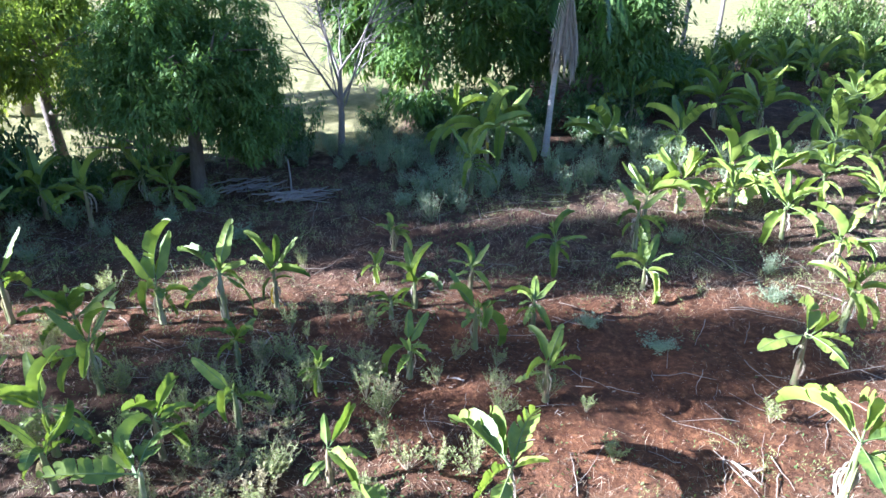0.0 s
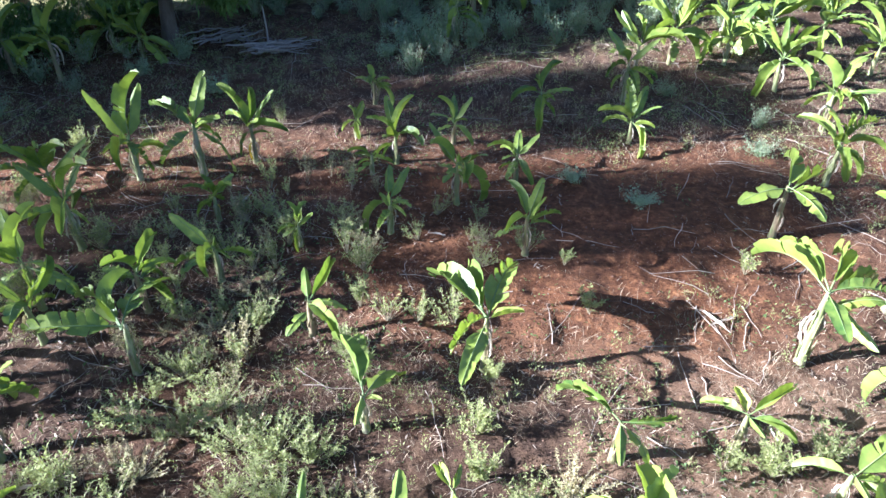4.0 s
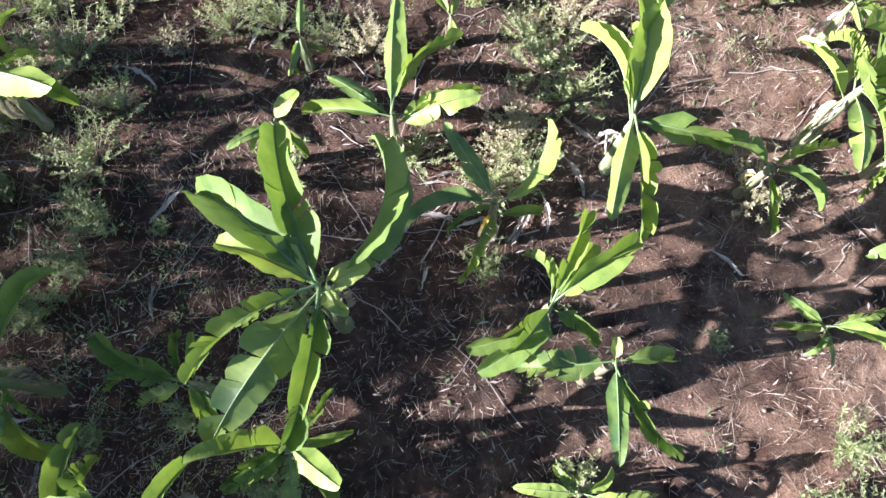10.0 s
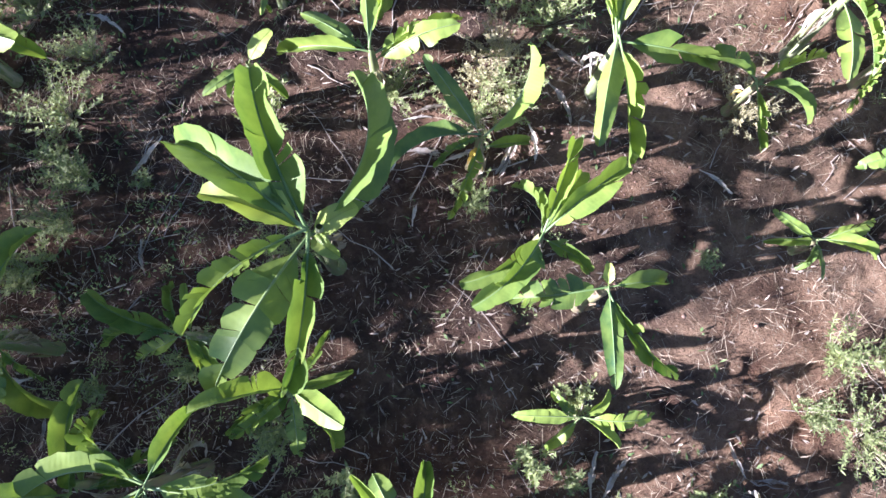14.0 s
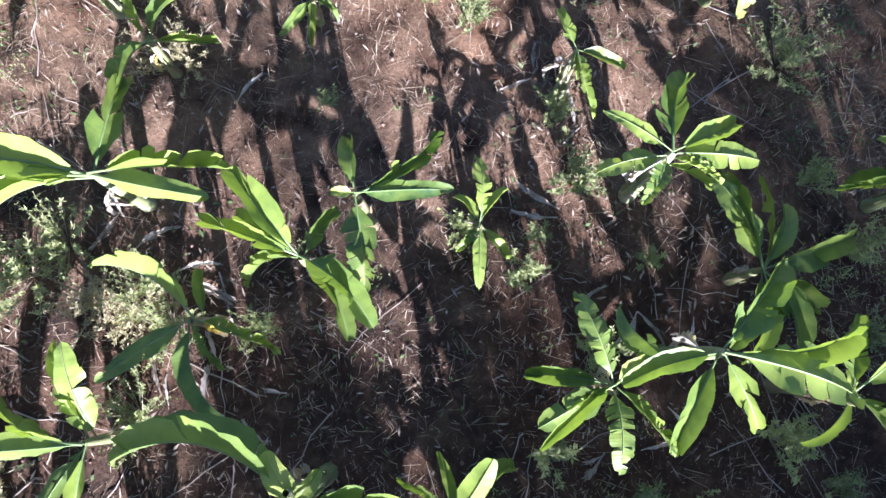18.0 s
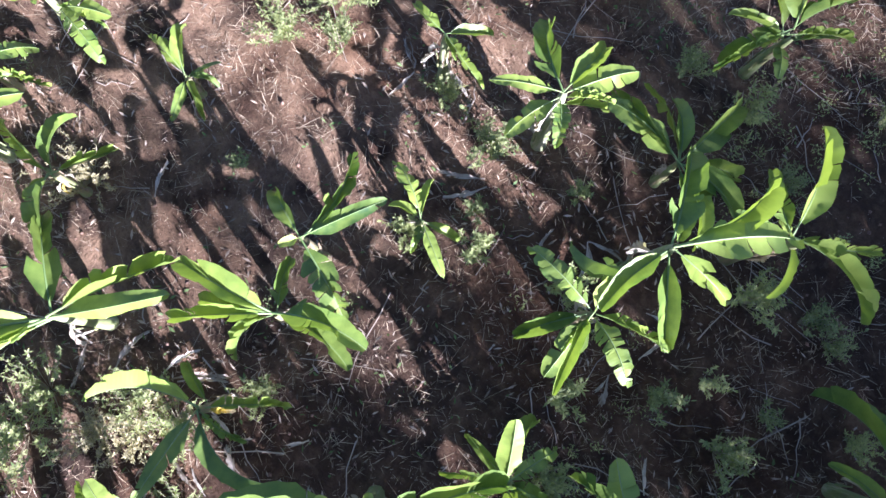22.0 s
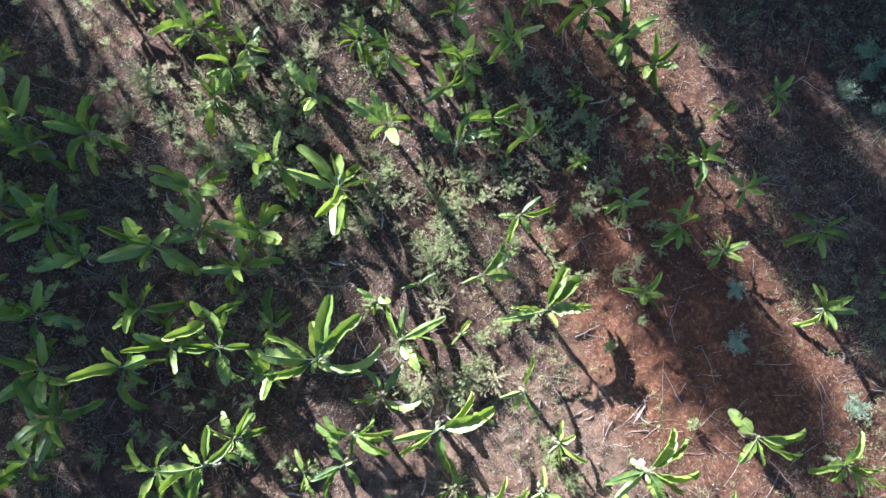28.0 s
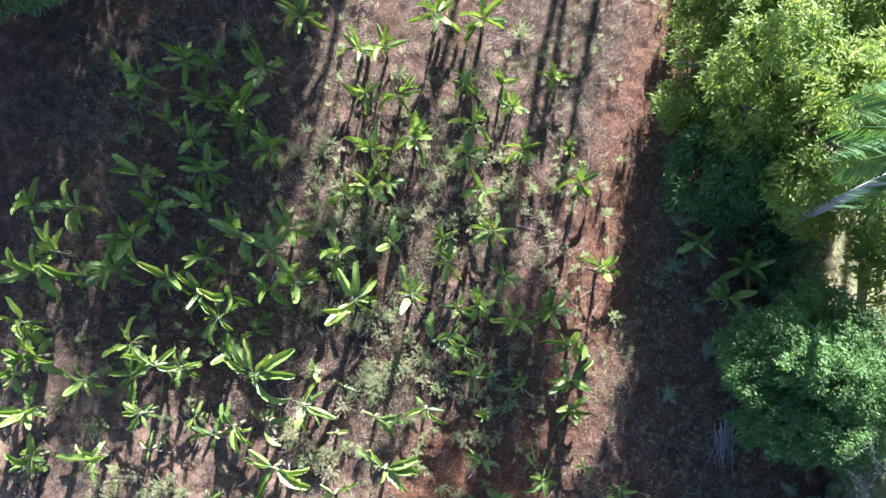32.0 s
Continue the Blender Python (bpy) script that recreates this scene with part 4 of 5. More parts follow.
def stuff(name, verts, faces, mat, label, category):
    return tagged(new(name, mesh_of(name, verts, faces, [mat])), label, category, kind="stuff")


def near_plants(n, seed, spread):
    """Places round the plants' feet, on the side to which leaves fall."""
    rng = np.random.default_rng(seed)
    p = np.array(PLANTED)[rng.integers(0, len(PLANTED), n)]
    return p[:, 0] + rng.normal(0, spread, n), p[:, 1] + rng.normal(0, spread, n), rng


def lying(x, y, rng, lift, rise, length, width, fold, sag):
    n = len(x)
    way = np.stack([rng.normal(0, 1, n), rng.normal(0, 1, n), rng.uniform(*rise, n)], -1)
    up = np.stack([rng.normal(0, 0.2, n), rng.normal(0, 0.2, n), np.ones(n)], -1)
    return blades(np.stack([x, y, ground_z(x, y) + lift], -1), way, up, rng.uniform(*length, n), rng.uniform(*width, n), fold, sag)


x, y, rng = scatter(60000, 401, -26, 20, -13, 27, 1.6, 0.52, 0.25)
stuff("low_herbs", *lying(x, y, rng, 0.0, (0.1, 1.3), (0.04, 0.14), (0.015, 0.045), -0.1, 0.2), HERB, "low green herbs sprouting from the soil", "herbs")
x, y, rng = scatter(90000, 402, -24, 17, -11, 25, 1.1, 0.36, 0.7)
n = len(x)
turn, ln, wd = rng.uniform(0, 6.28, n), rng.uniform(0.012, 0.055, n) + 0.17 * rng.random(n) ** 6, rng.uniform(0.0012, 0.0036, n)
ux, uy = np.cos(turn) * ln, np.sin(turn) * ln
sx, sy = -np.sin(turn) * wd, np.cos(turn) * wd
z1, z2 = ground_z(x - ux, y - uy) + 0.008, ground_z(x + ux, y + uy) + 0.008 + rng.uniform(0, 0.05, n)
quad = np.stack([np.stack([x - ux - sx, y - uy - sy, z1], -1), np.stack([x + ux - sx, y + uy - sy, z2], -1), np.stack([x + ux + sx, y + uy + sy, z2], -1), np.stack([x - ux + sx, y - uy + sy, z1], -1)], 1)
stuff("straw", quad.reshape(-1, 3), np.arange(n * 4).reshape(-1, 4), STRAW, "dry straw and dead grass lying on the soil", "dry grass")
x, y, rng = scatter(90000, 405, -22, 16, -10, 24, 0.8, 0.47, 0.6)
stuff("dry_grass", *lying(x, y, rng, 0.0, (0.3, 1.8), (0.07, 0.34), (0.004, 0.009), 0.0, 0.15), STRAW, "standing tufts of dry yellow grass", "dry grass")
x, y, rng = near_plants(11000, 403, 0.6)
stuff("leaf_litter", *lying(x, y, rng, 0.012, (-0.1, 0.4), (0.04, 0.17), (0.008, 0.036), 0.35, 0.02), LITTER, "pale grey and brown dead leaf scraps round the plants", "leaf litter")
x, y, rng = scatter(60000, 406, -21, 18, -12, 26, 1.0, 0.55)
stuff("leaf_crumbs", *lying(x, y, rng, 0.010, (-0.1, 0.4), (0.008, 0.032), (0.003, 0.012), 0.35, 0.02), LITTER, "small brown scraps of dead leaves", "leaf litter")
# clods: lumps of broken soil
x, y, rng = scatter(16000, 408, -20, 17, -11, 24, 1.5, 0.45)
n = len(x)
octa = np.array([[1, 0, 0], [0, 1, 0], [-1, 0, 0], [0, -1, 0], [0, 0, 1], [0, 0, -1.0]])
size = 0.006 + 0.026 * rng.random(n) ** 3
v = octa[None] * size[:, None, None] * rng.uniform(0.6, 1.3, (n, 6, 3)) + np.stack([x, y, ground_z(x, y) + size * 0.3], -1)[:, None]
tri = np.array([[0, 1, 4], [1, 2, 4], [2, 3, 4], [3, 0, 4], [1, 0, 5], [2, 1, 5], [3, 2, 5], [0, 3, 5]])
stuff("soil_clods", v.reshape(-1, 3), (tri[None] + np.arange(n)[:, None, None] * 6).reshape(-1, 3), CLOD, "crumbly reddish brown lumps of soil", "soil")
# small weeds: clumps of leaves on short stalks
x, y, rng = scatter(4200, 407, -26, 17, -12, 25, 2.4, 0.46, 0.06)
cx, cy = np.repeat(x, 34), np.repeat(y, 34)
spread = np.repeat(rng.uniform(0.03, 0.10, len(x)), 34)
cx, cy = cx + rng.normal(0, 1, len(cx)) * spread, cy + rng.normal(0, 1, len(cy)) * spread
v, f = lying(cx, cy, rng, 0.0, (0.4, 1.8), (0.03, 0.075), (0.008, 0.020), -0.1, 0.15)
v[:, 2] += np.repeat(rng.uniform(0.0, 0.30, len(cx)), 4)
stuff("small_weeds", v, f, WEED_LEAF, "pale grey-green small weeds over the field", "weeds")
twigs = []
x, y, rng = scatter(1500, 404, -20, 18, -12, 26, 2.2, 0.35)
for px, py in zip(x, y):
    a, ln = rng.uniform(0, 6.28), rng.uniform(0.3, 1.4)
    e = np.linspace(-0.5, 0.5, 5)
    qx, qy = px + np.cos(a) * e * ln + rng.normal(0, 0.02, 5), py + np.sin(a) * e * ln + rng.normal(0, 0.02, 5)
    twigs.append(tube(np.stack([qx, qy, ground_z(qx, qy) + 0.02], -1), np.linspace(0.010, 0.004, 5) * rng.uniform(0.6, 1.2), 4))
stuff("twigs", *joined(twigs), TWIG, "thin dry twigs and stalks on the ground", "twigs")


# ---- trees ----
def limbs(rng, base, top, spread, radius, count, rise=0.45):
    """Trunk and limbs: a list of (points, radii), the trunk first."""
    e = np.linspace(0, 1, 7)[:, None]
    wob = rng.normal(0, 0.10, (7, 3)) * np.array([1, 1, 0]) * np.sin(e * 3)
    trunk = base + (top - base) * e + wob
    out = [(trunk, radius * np.array([1.5, 1.1, 0.98, 0.9, 0.8, 0.68, 0.5]))]
    for k in range(count):
        f = rng.uniform(0.35, 1.0)
        i = min(5, int(f * 6))
        p = trunk[i] + (trunk[i + 1] - trunk[i]) * (f * 6 - i)
        a = k * 2.4 + rng.normal(0, 0.3)
        ln = spread * rng.uniform(0.6, 0.95)
        g = np.linspace(0, 1, 6)[:, None]
        d = np.array([np.cos(a), np.sin(a), 0]) * ln
        lim = p + d * g + np.array([0, 0, rise * ln]) * g ** 1.5 + rng.normal(0, 0.05 * ln, (6, 3)) * g
        out.append((lim, radius * 0.55 * np.linspace(1, 0.2, 6)))
        for j in range(2):
            q = lim[3 + j]
            d2 = d * 0.4 + rng.normal(0, 0.35, 3) * ln
            d2[2] = abs(d2[2]) * 0.7
            out.append((q + d2 * g, radius * 0.22 * np.linspace(1, 0.2, 6)))
    return out


def tree(name, x, y, height, wide, leaf_mat, label, seed, leaf=0.20, count=9000, low=0.28, bark=None, tufts=260, radius=0.22):
    """A broadleaved tree: trunk, limbs, and a crown of drooping leaf tufts with an uneven outline and gaps."""
    rng = np.random.default_rng(seed)
    t = thing(name, x, y, float(ground_z(x, y)), label, "tree", "trees round the field")
    wood = limbs(rng, np.array([0, 0, -0.15]), np.array([rng.normal(0, 0.3), rng.normal(0, 0.3), height * 0.62]), wide * 0.72, radius, 9)
    part("trunk", mesh_of("trunk", *tube(*wood[0], 10), [bark or BARK], smooth=True), t, "rough grey-brown trunk")
    for k in range(1, len(wood), 3):
        part("limb", mesh_of("limb", *joined([tube(p, r, 6) for p, r in wood[k:k + 3]]), [bark or BARK], smooth=True), t)
    # tufts lie in lobes, thickest near the lobes' skins
    lobes = []
    for k in range(26):
        a, f = k * 2.4 + rng.normal(0, 0.4), (k + 0.5) / 26
        zz = height * (low + 0.10 + (0.88 - low - 0.10) * f) + rng.normal(0, 0.2)
        rr = wide * 0.80 * math.sqrt(max(0.03, 1 - (1.55 * f - 0.55) ** 2)) * rng.uniform(0.62, 1.0)
        lobes.append((np.cos(a) * rr, np.sin(a) * rr, zz, wide * rng.uniform(0.24, 0.40)))
    lobes = np.array(lobes)
    pick = rng.integers(0, len(lobes), tufts)
    d = unit(rng.normal(0, 1, (tufts, 3)))
    c = lobes[pick, :3] + d * lobes[pick, 3:4] * rng.uniform(0.6, 1.08, (tufts, 1))
    c[:, 2] = np.maximum(c[:, 2], height * low * rng.uniform(0.8, 1.3, tufts))
    per = count // tufts
    at = np.repeat(c, per, 0) + rng.normal(0, leaf * 0.62, (tufts * per, 3))
    way = np.repeat(d, per, 0) * 0.7 + rng.normal(0, 0.75, (tufts * per, 3)) + np.array([0, 0, -0.35])
    n = len(at)
    up = np.tile([0, 0, 1.0], (n, 1)) + rng.normal(0, 0.2, (n, 3))
    part("crown", mesh_of("crown", *blades(at, way, up, leaf * rng.uniform(0.7, 1.4, n), leaf * 0.30 * rng.uniform(0.8, 1.3, n), -0.2, 0.25), [leaf_mat]), t)
    return t


MANGO = "dense dark green mango tree with drooping leaves at the field edge"
PALE = "sunlit yellow-green broadleaved tree beyond the field"
SHADE = "unseen tall broadleaved tree added up-sun to cast shade"
# the row along the wood's edge
tree("mango_tree", -8.2, 22.3, 7.0, 3.8, MANGO_LEAF, MANGO, 1, 0.19, 66000, 0.22, None, 1700)
tree("broadleaf_tree", -14.2, 25.2, 7.6, 2.9, PALE_TREE_LEAF, PALE, 2, 0.27, 13000, 0.36, None, 420)
tree("broadleaf_tree", -17.4, 20.2, 10.0, 4.0, PALE_TREE_LEAF, PALE, 3, 0.27, 24000, 0.12, None, 700)
tree("mango_tree", -15.4, 17.3, 5.2, 2.4, MANGO_LEAF, MANGO, 7, 0.24, 12000, 0.10, None, 380, 0.16)
tree("broadleaf_tree", -22.5, 19.4, 9.5, 2.8, PALE_TREE_LEAF, PALE, 4, 0.29, 26000, 0.25, None, 900)
tree("broadleaf_tree", -28.5, 17.4, 6.5, 4.0, PALE_TREE_LEAF, PALE, 5, 0.26, 15000, 0.12, None, 500)
tree("broadleaf_tree", -19.3, 32.3, 8.5, 3.6, PALE_TREE_LEAF, PALE, 6, 0.26, 15000, 0.1, None, 500)
tree("mango_tree", -0.7, 32.0, 10.0, 4.8, MANGO_LEAF, MANGO, 8, 0.38, 26000, 0.08, None, 950, 0.26)
tree("mango_tree", 7.0, 33.0, 9.5, 4.4, MANGO_LEAF, MANGO, 9, 0.38, 22000, 0.08, None, 850, 0.26)
tree("broadleaf_tree", -18.8, 17.0, 8.6, 3.6, PALE_TREE_LEAF, PALE, 13, 0.26, 20000, 0.12, None, 620)
tree("broadleaf_tree", -22.8, 15.4, 7.0, 3.2, PALE_TREE_LEAF, PALE, 14, 0.26, 16000, 0.12, None, 520)
# added out of sight behind the other mangoes, to shade the far plants
tree("mango_tree", 5.0, 38.5, 11.0, 4.6, MANGO_LEAF, MANGO, 15, 0.40, 18000, 0.08, None, 620, 0.26)
# not of the row: an unseen tall tree added up-sun to shade the mangoes
tree("broadleaf_tree", -31.0, 30.4, 25.0, 5.2, MANGO_LEAF, SHADE, 16, 0.42, 24000, 0.50, None, 700)
tree("broadleaf_tree", 24.0, 48.0, 6.0, 4.5, HEDGE_LEAF, PALE, 10, 0.32, 9000, 0.06)
tree("broadleaf_tree", 32.0, 47.0, 7.0, 4.8, PALE_TREE_LEAF, PALE, 11, 0.32, 9000, 0.06)
# unseen trees added up-sun to shade the field
tree("broadleaf_tree", -15.5, -15.4, 8.0, 4.4, MANGO_LEAF, SHADE, 12, 0.30, 16000, 0.14, None, 500)
for k, (tx, ty, th, tw, tn) in enumerate([(-24, -13.9, 12, 4.8, 9000), (-23.5, -7.9, 11.1, 3.6, 6500), (-33, -15.3, 14, 5, 6000), (-31, -8.1, 13, 3.6, 5000), (-21, -19.6, 10, 4.5, 8000), (-34, -10.3, 18.6, 4.4, 6600)]):
    tree("broadleaf_tree", tx, ty, th, tw, MANGO_LEAF, SHADE, 20 + k, 0.40, tn, 0.2, None, 300)


# unseen tall trees added farther up-sun, whose crowns throw the long streaks of shade
for k, (tx, ty, th, tw, tl, tn, tt) in enumerate([(-40, 5.7, 24.0, 2.0, 0.66, 2800, 90), (-40, 7.2, 20.0, 2.2, 0.62, 1500, 46), (-41, 6.1, 19.0, 3.0, 0.66, 1500, 40), (-46, -0.1, 21.5, 3.6, 0.55, 1400, 36), (-40, -7.3, 18.8, 2.9, 0.42, 5600, 180), (-40, -4.2, 20.0, 2.3, 0.58, 1700, 52), (-40, 10.9, 23.0, 2.3, 0.66, 7000, 240), (-42, 20.2, 28.0, 3.2, 0.70, 9000, 320)]):
    tree("broadleaf_tree", tx, ty, th, tw, MANGO_LEAF, SHADE, 40 + k, 0.42, tn, tl, None, tt)


# ---- the bare tree, palms, brushwood and shrubs at the edge ----
def bare_tree(x, y, height, seed):
    rng = np.random.default_rng(seed)
    t = thing("bare_tree", x, y, float(ground_z(x, y)), "leafless grey tree with forked bare branches", "tree", "trees round the field")
    trunk = np.stack([0.12 * np.sin(np.linspace(0, 2, 7)), np.zeros(7), np.linspace(-0.1, height * 0.42, 7)], -1)
    part("trunk", mesh_of("trunk", *tube(trunk, np.linspace(0.15, 0.085, 7), 9), [GREY_BARK], smooth=True), t, "pale grey trunk")
    for k in range(8):
        a = k * 0.8 + rng.normal(0, 0.2)
        g = np.linspace(0, 1, 8)[:, None]
        ln = height * rng.uniform(0.42, 0.62)
        start = trunk[(6, 4, 5, 3)[k % 4]]
        out = np.array([np.cos(a), np.sin(a), 0]) * ln * rng.uniform(0.25, 1.05)
        p = start + out * g + np.array([0, 0, ln]) * g ** 1.1 + rng.normal(0, 0.06, (8, 3)) * g
        pieces = [tube(p, np.linspace(0.052, 0.010, 8), 6)]
        for j in range(9):
            i = int(rng.integers(2, 8))
            d = out * 0.3 + rng.normal(0, 0.4, 3)
            d[2] = abs(d[2]) + 0.15
            q = p[i] + d * np.linspace(0, 1, 5)[:, None] * rng.uniform(0.7, 1.7) + rng.normal(0, 0.04, (5, 3))
            pieces.append(tube(q, np.linspace(0.022, 0.006, 5), 4))
            for w in range(4):
                o = q[int(rng.integers(1, 5))]
                d3 = d * 0.25 + rng.normal(0, 0.28, 3)
                pieces.append(tube(o + d3 * np.linspace(0, 1, 4)[:, None] + rng.normal(0, 0.02, (4, 3)), np.linspace(0.010, 0.004, 4), 3))
        part("branch", mesh_of("branch", *joined(pieces), [GREY_BARK], smooth=True), t)


bare_tree(-3.95, 26.3, 7.5, 5)


def frond(length, droop, seed, mat, hang=False):
    rng = np.random.default_rng(seed)
    s = np.linspace(0, 1, 14)
    mid = np.stack([length * s * (1 - 0.35 * droop * s), 0 * s, length * (0.35 * s - droop * s ** 2)], -1)
    if hang:
        mid = np.stack([0.15 * length * np.sin(s * 1.5), 0.05 * np.sin(s * 4), -length * s], -1)
    rib = tube(mid, np.linspace(0.035, 0.006, 14), 5)
    n = 90
    f = np.repeat(np.linspace(0.12, 0.99, n // 2), 2)
    i = np.minimum(12, (f * 13).astype(int))
    at = mid[i] + (mid[i + 1] - mid[i]) * (f * 13 - i)[:, None]
    tang = unit(mid[i + 1] - mid[i])
    sgn = np.tile([1.0, -1.0], n // 2)[:, None]
    way = tang * 0.7 + sgn * np.array([[0, 0.3 if hang else 1.0, 0]]) + np.array([[0, 0, -0.6 if hang else -0.25]]) + rng.normal(0, 0.08, (n, 3))
    ln = length * 0.27 * np.sin(np.clip(f, 0.05, 1) * 2.6) ** 0.6
    lf = blades(at, way, np.tile([0.1, 0, 1.0], (n, 1)), ln, np.full(n, 0.05), -0.1, 0.35)
    return mesh_of("frond", *joined([rib, lf]), [mat])


def palm(x, y, height, lean, radius, green, dead, seed):
    rng = np.random.default_rng(seed)
    t = thing("palm_tree", x, y, float(ground_z(x, y)), "tall palm with a pale smooth trunk and hanging dead fronds" if dead else "tall palm with a pale ringed trunk and green fronds", "palm tree", "palms at the field edge")
    z = np.linspace(-0.2, height, 40)
    pts = np.stack([lean[0] * np.maximum(0, z / height) ** 1.3, lean[1] * np.maximum(0, z / height) ** 1.3, z], -1)
    ring = radius * (1 - 0.35 * z / height) * (1 + 0.04 * (np.arange(40) % 2)) * (1 + 0.5 * np.exp(-np.maximum(z, 0) * 2.2))
    part("trunk", mesh_of("trunk", *tube(pts, ring, 12), [PALM_BARK], smooth=True), t, "pale grey ringed trunk")
    top = Matrix.Translation(pts[-1].tolist())
    kinds = [frond(3.0, 0.55 + 0.2 * k, seed + k, PALM_LEAF) for k in range(3)]
    for k in range(green):
        part("frond", kinds[k % 3], t, "", top @ Matrix.Rotation(k * 2.4, 4, "Z") @ Matrix.Rotation(radians(-40 + 55 * k / green), 4, "Y"))
    hang = [frond(2.9, 0.5, seed + 9 + k, DEAD_FROND, True) for k in range(3)]
    for k in range(dead):
        part("dead_frond", hang[k % 3], t, "grey withered frond hanging down", top @ Matrix.Rotation(k * 1.13, 4, "Z") @ Matrix.Diagonal((1, 1, rng.uniform(0.75, 1.1), 1)))
    return t


palm(3.95, 26.4, 6.6, (0.45, 0.0), 0.118, 9, 12, 61)
palm(-14.3, 20.8, 13.5, (0.4, -1.6), 0.21, 13, 0, 62)
for px, py, ph in [(14.0, 45.6, 9.0), (15.0, 45.8, 9.5), (17.6, 47.0, 8.0)]:
    pole = thing("slender_tree", px, py, float(ground_z(px, py)), "slender bare pale trunk in the bright pasture", "tree", "trees round the field")
    zz = np.linspace(-0.2, ph, 9)
    part("trunk", mesh_of("trunk", *tube(np.stack([0.1 * np.sin(zz * 0.5), 0.06 * np.sin(zz * 0.8), zz], -1), np.linspace(0.16, 0.08, 9), 8), [GREY_BARK], smooth=True), pole)
    rngp = np.random.default_rng(int(px * 10))
    for k in range(5):
        z1 = ph * rngp.uniform(0.35, 0.9)
        d = np.array([*rngp.normal(0, 1.0, 2), 0.9])
        part("branch", mesh_of("branch", *tube(np.array([0, 0, z1]) + d * np.linspace(0, 1, 5)[:, None], np.linspace(0.05, 0.012, 5), 5), [GREY_BARK]), pole)


def shrub_meshes(seed, mat, leaf, count, stems):
    """A unit shrub, one metre high and about one wide each way: stems and foliage."""
    rng = np.random.default_rng(seed)
    stalks, tips = [], []
    for k in range(stems):
        a, o = rng.uniform(0, 6.28), rng.uniform(0.15, 1.0)
        g = np.linspace(0, 1, 6)[:, None]
        p = np.array([[np.cos(a) * o, np.sin(a) * o, 0]]) * g ** 0.8 + np.array([[0, 0, rng.uniform(0.5, 1)]]) * g + rng.normal(0, 0.04, (6, 3)) * g
        p[0, 2] = -0.05
        stalks.append(tube(p, np.linspace(0.014, 0.005, 6), 3))
        tips.append(p)
    tips = np.array(tips)
    i, f = rng.integers(0, stems, count), rng.uniform(0.15, 1.0, count) * 5
    j = np.minimum(4, f.astype(int))
    at = tips[i, j] + (tips[i, j + 1] - tips[i, j]) * (f - j)[:, None] + rng.normal(0, 0.09, (count, 3))
    at[:, 2] = np.maximum(at[:, 2], 0.03)
    way = rng.normal(0, 1, (count, 3)) + np.array([0, 0, 0.15])
    fol = blades(at, way, np.tile([0.05, 0, 1.0], (count, 1)) + rng.normal(0, 0.3, (count, 3)), leaf * rng.uniform(0.6, 1.5, count), leaf * 0.40 * rng.uniform(0.7, 1.3, count), -0.15, 0.2)
    return mesh_of("branching_stem", *rooted(stalks, 3), [WEED_STEM]), mesh_of("foliage", *fol, [mat])


SHRUBS = {"dark": [shrub_meshes(500 + k, BUSH_LEAF, (0.11, 0.16, 0.09)[k], 2400, 16) for k in range(3)],
          "hedge": [shrub_meshes(510 + k, HEDGE_LEAF, (0.10, 0.13)[k], 2400, 16) for k in range(2)],
          "tall_weed": [shrub_meshes(520 + k, TALL_WEED, (0.11, 0.14, 0.09)[k], 900, 18) for k in range(3)]}
SHRUB_LABELS = {"dark": "dark leafy shrub at the foot of the trees", "hedge": "green leafy shrub at the edge of the pasture", "tall_weed": "bushy grey-green weeds in the shade of the trees"}


def shrub(kind, x, y, wide, tall, k):
    s = thing("shrub" if kind != "tall_weed" else "tall_weed", x, y, float(ground_z(x, y)), SHRUB_LABELS[kind], "shrub" if kind != "tall_weed" else "weed", "shrubs under the trees" if kind != "tall_weed" else "weeds under the trees")
    stems_me, foliage_me = SHRUBS[kind][k % len(SHRUBS[kind])]
    m = Matrix.Rotation((k * 2.4) % 6.28, 4, "Z") @ Matrix.Diagonal((wide, wide, tall, 1))
    part("branching_stem", stems_me, s, "thin branching stem", m)
    part("foliage", foliage_me, s, "", m)


for k, (sx, sy, sw, st) in enumerate([(-5.4, 26.0, 1.2, 2.3), (-6.4, 26.4, 1.2, 1.9), (-7.4, 25.6, 1.0, 1.3), (-9.4, 25.0, 1.2, 0.9), (-10.6, 24.0, 1.3, 1.0), (-11.8, 22.8, 1.4, 1.3), (-12.8, 22.0, 1.4, 1.7), (-13.6, 20.8, 1.4, 2.6), (-14.8, 19.4, 1.4, 2.2), (-12.6, 20.2, 1.1, 1.5), (-11.6, 21.6, 1.0, 1.4), (-10.2, 22.9, 1.0, 1.2), (-16.6, 17.4, 1.3, 1.8), (-18.6, 15.4, 1.2, 1.6), (-13.4, 18.6, 0.9, 1.2)]):
    shrub("dark", sx, sy, sw, st, k)
for k, (sx, sy, sw, st) in enumerate([(-2.4, 28.6, 1.2, 1.5), (-0.4, 29.2, 1.4, 2.0), (1.8, 29.6, 1.4, 2.2), (4.2, 29.6, 1.4, 2.0), (6.4, 29.8, 1.5, 2.0), (8.4, 30.8, 1.5, 2.2), (10.2, 33.0, 1.6, 2.4), (11.6, 36.0, 1.6, 2.6), (0.4, 27.2, 1.0, 1.4), (2.6, 27.6, 0.9, 1.3), (5.8, 28.0, 1.0, 1.2), (7.4, 28.2, 0.9, 1.0)]):
    shrub("dark", sx, sy, sw, st, k)
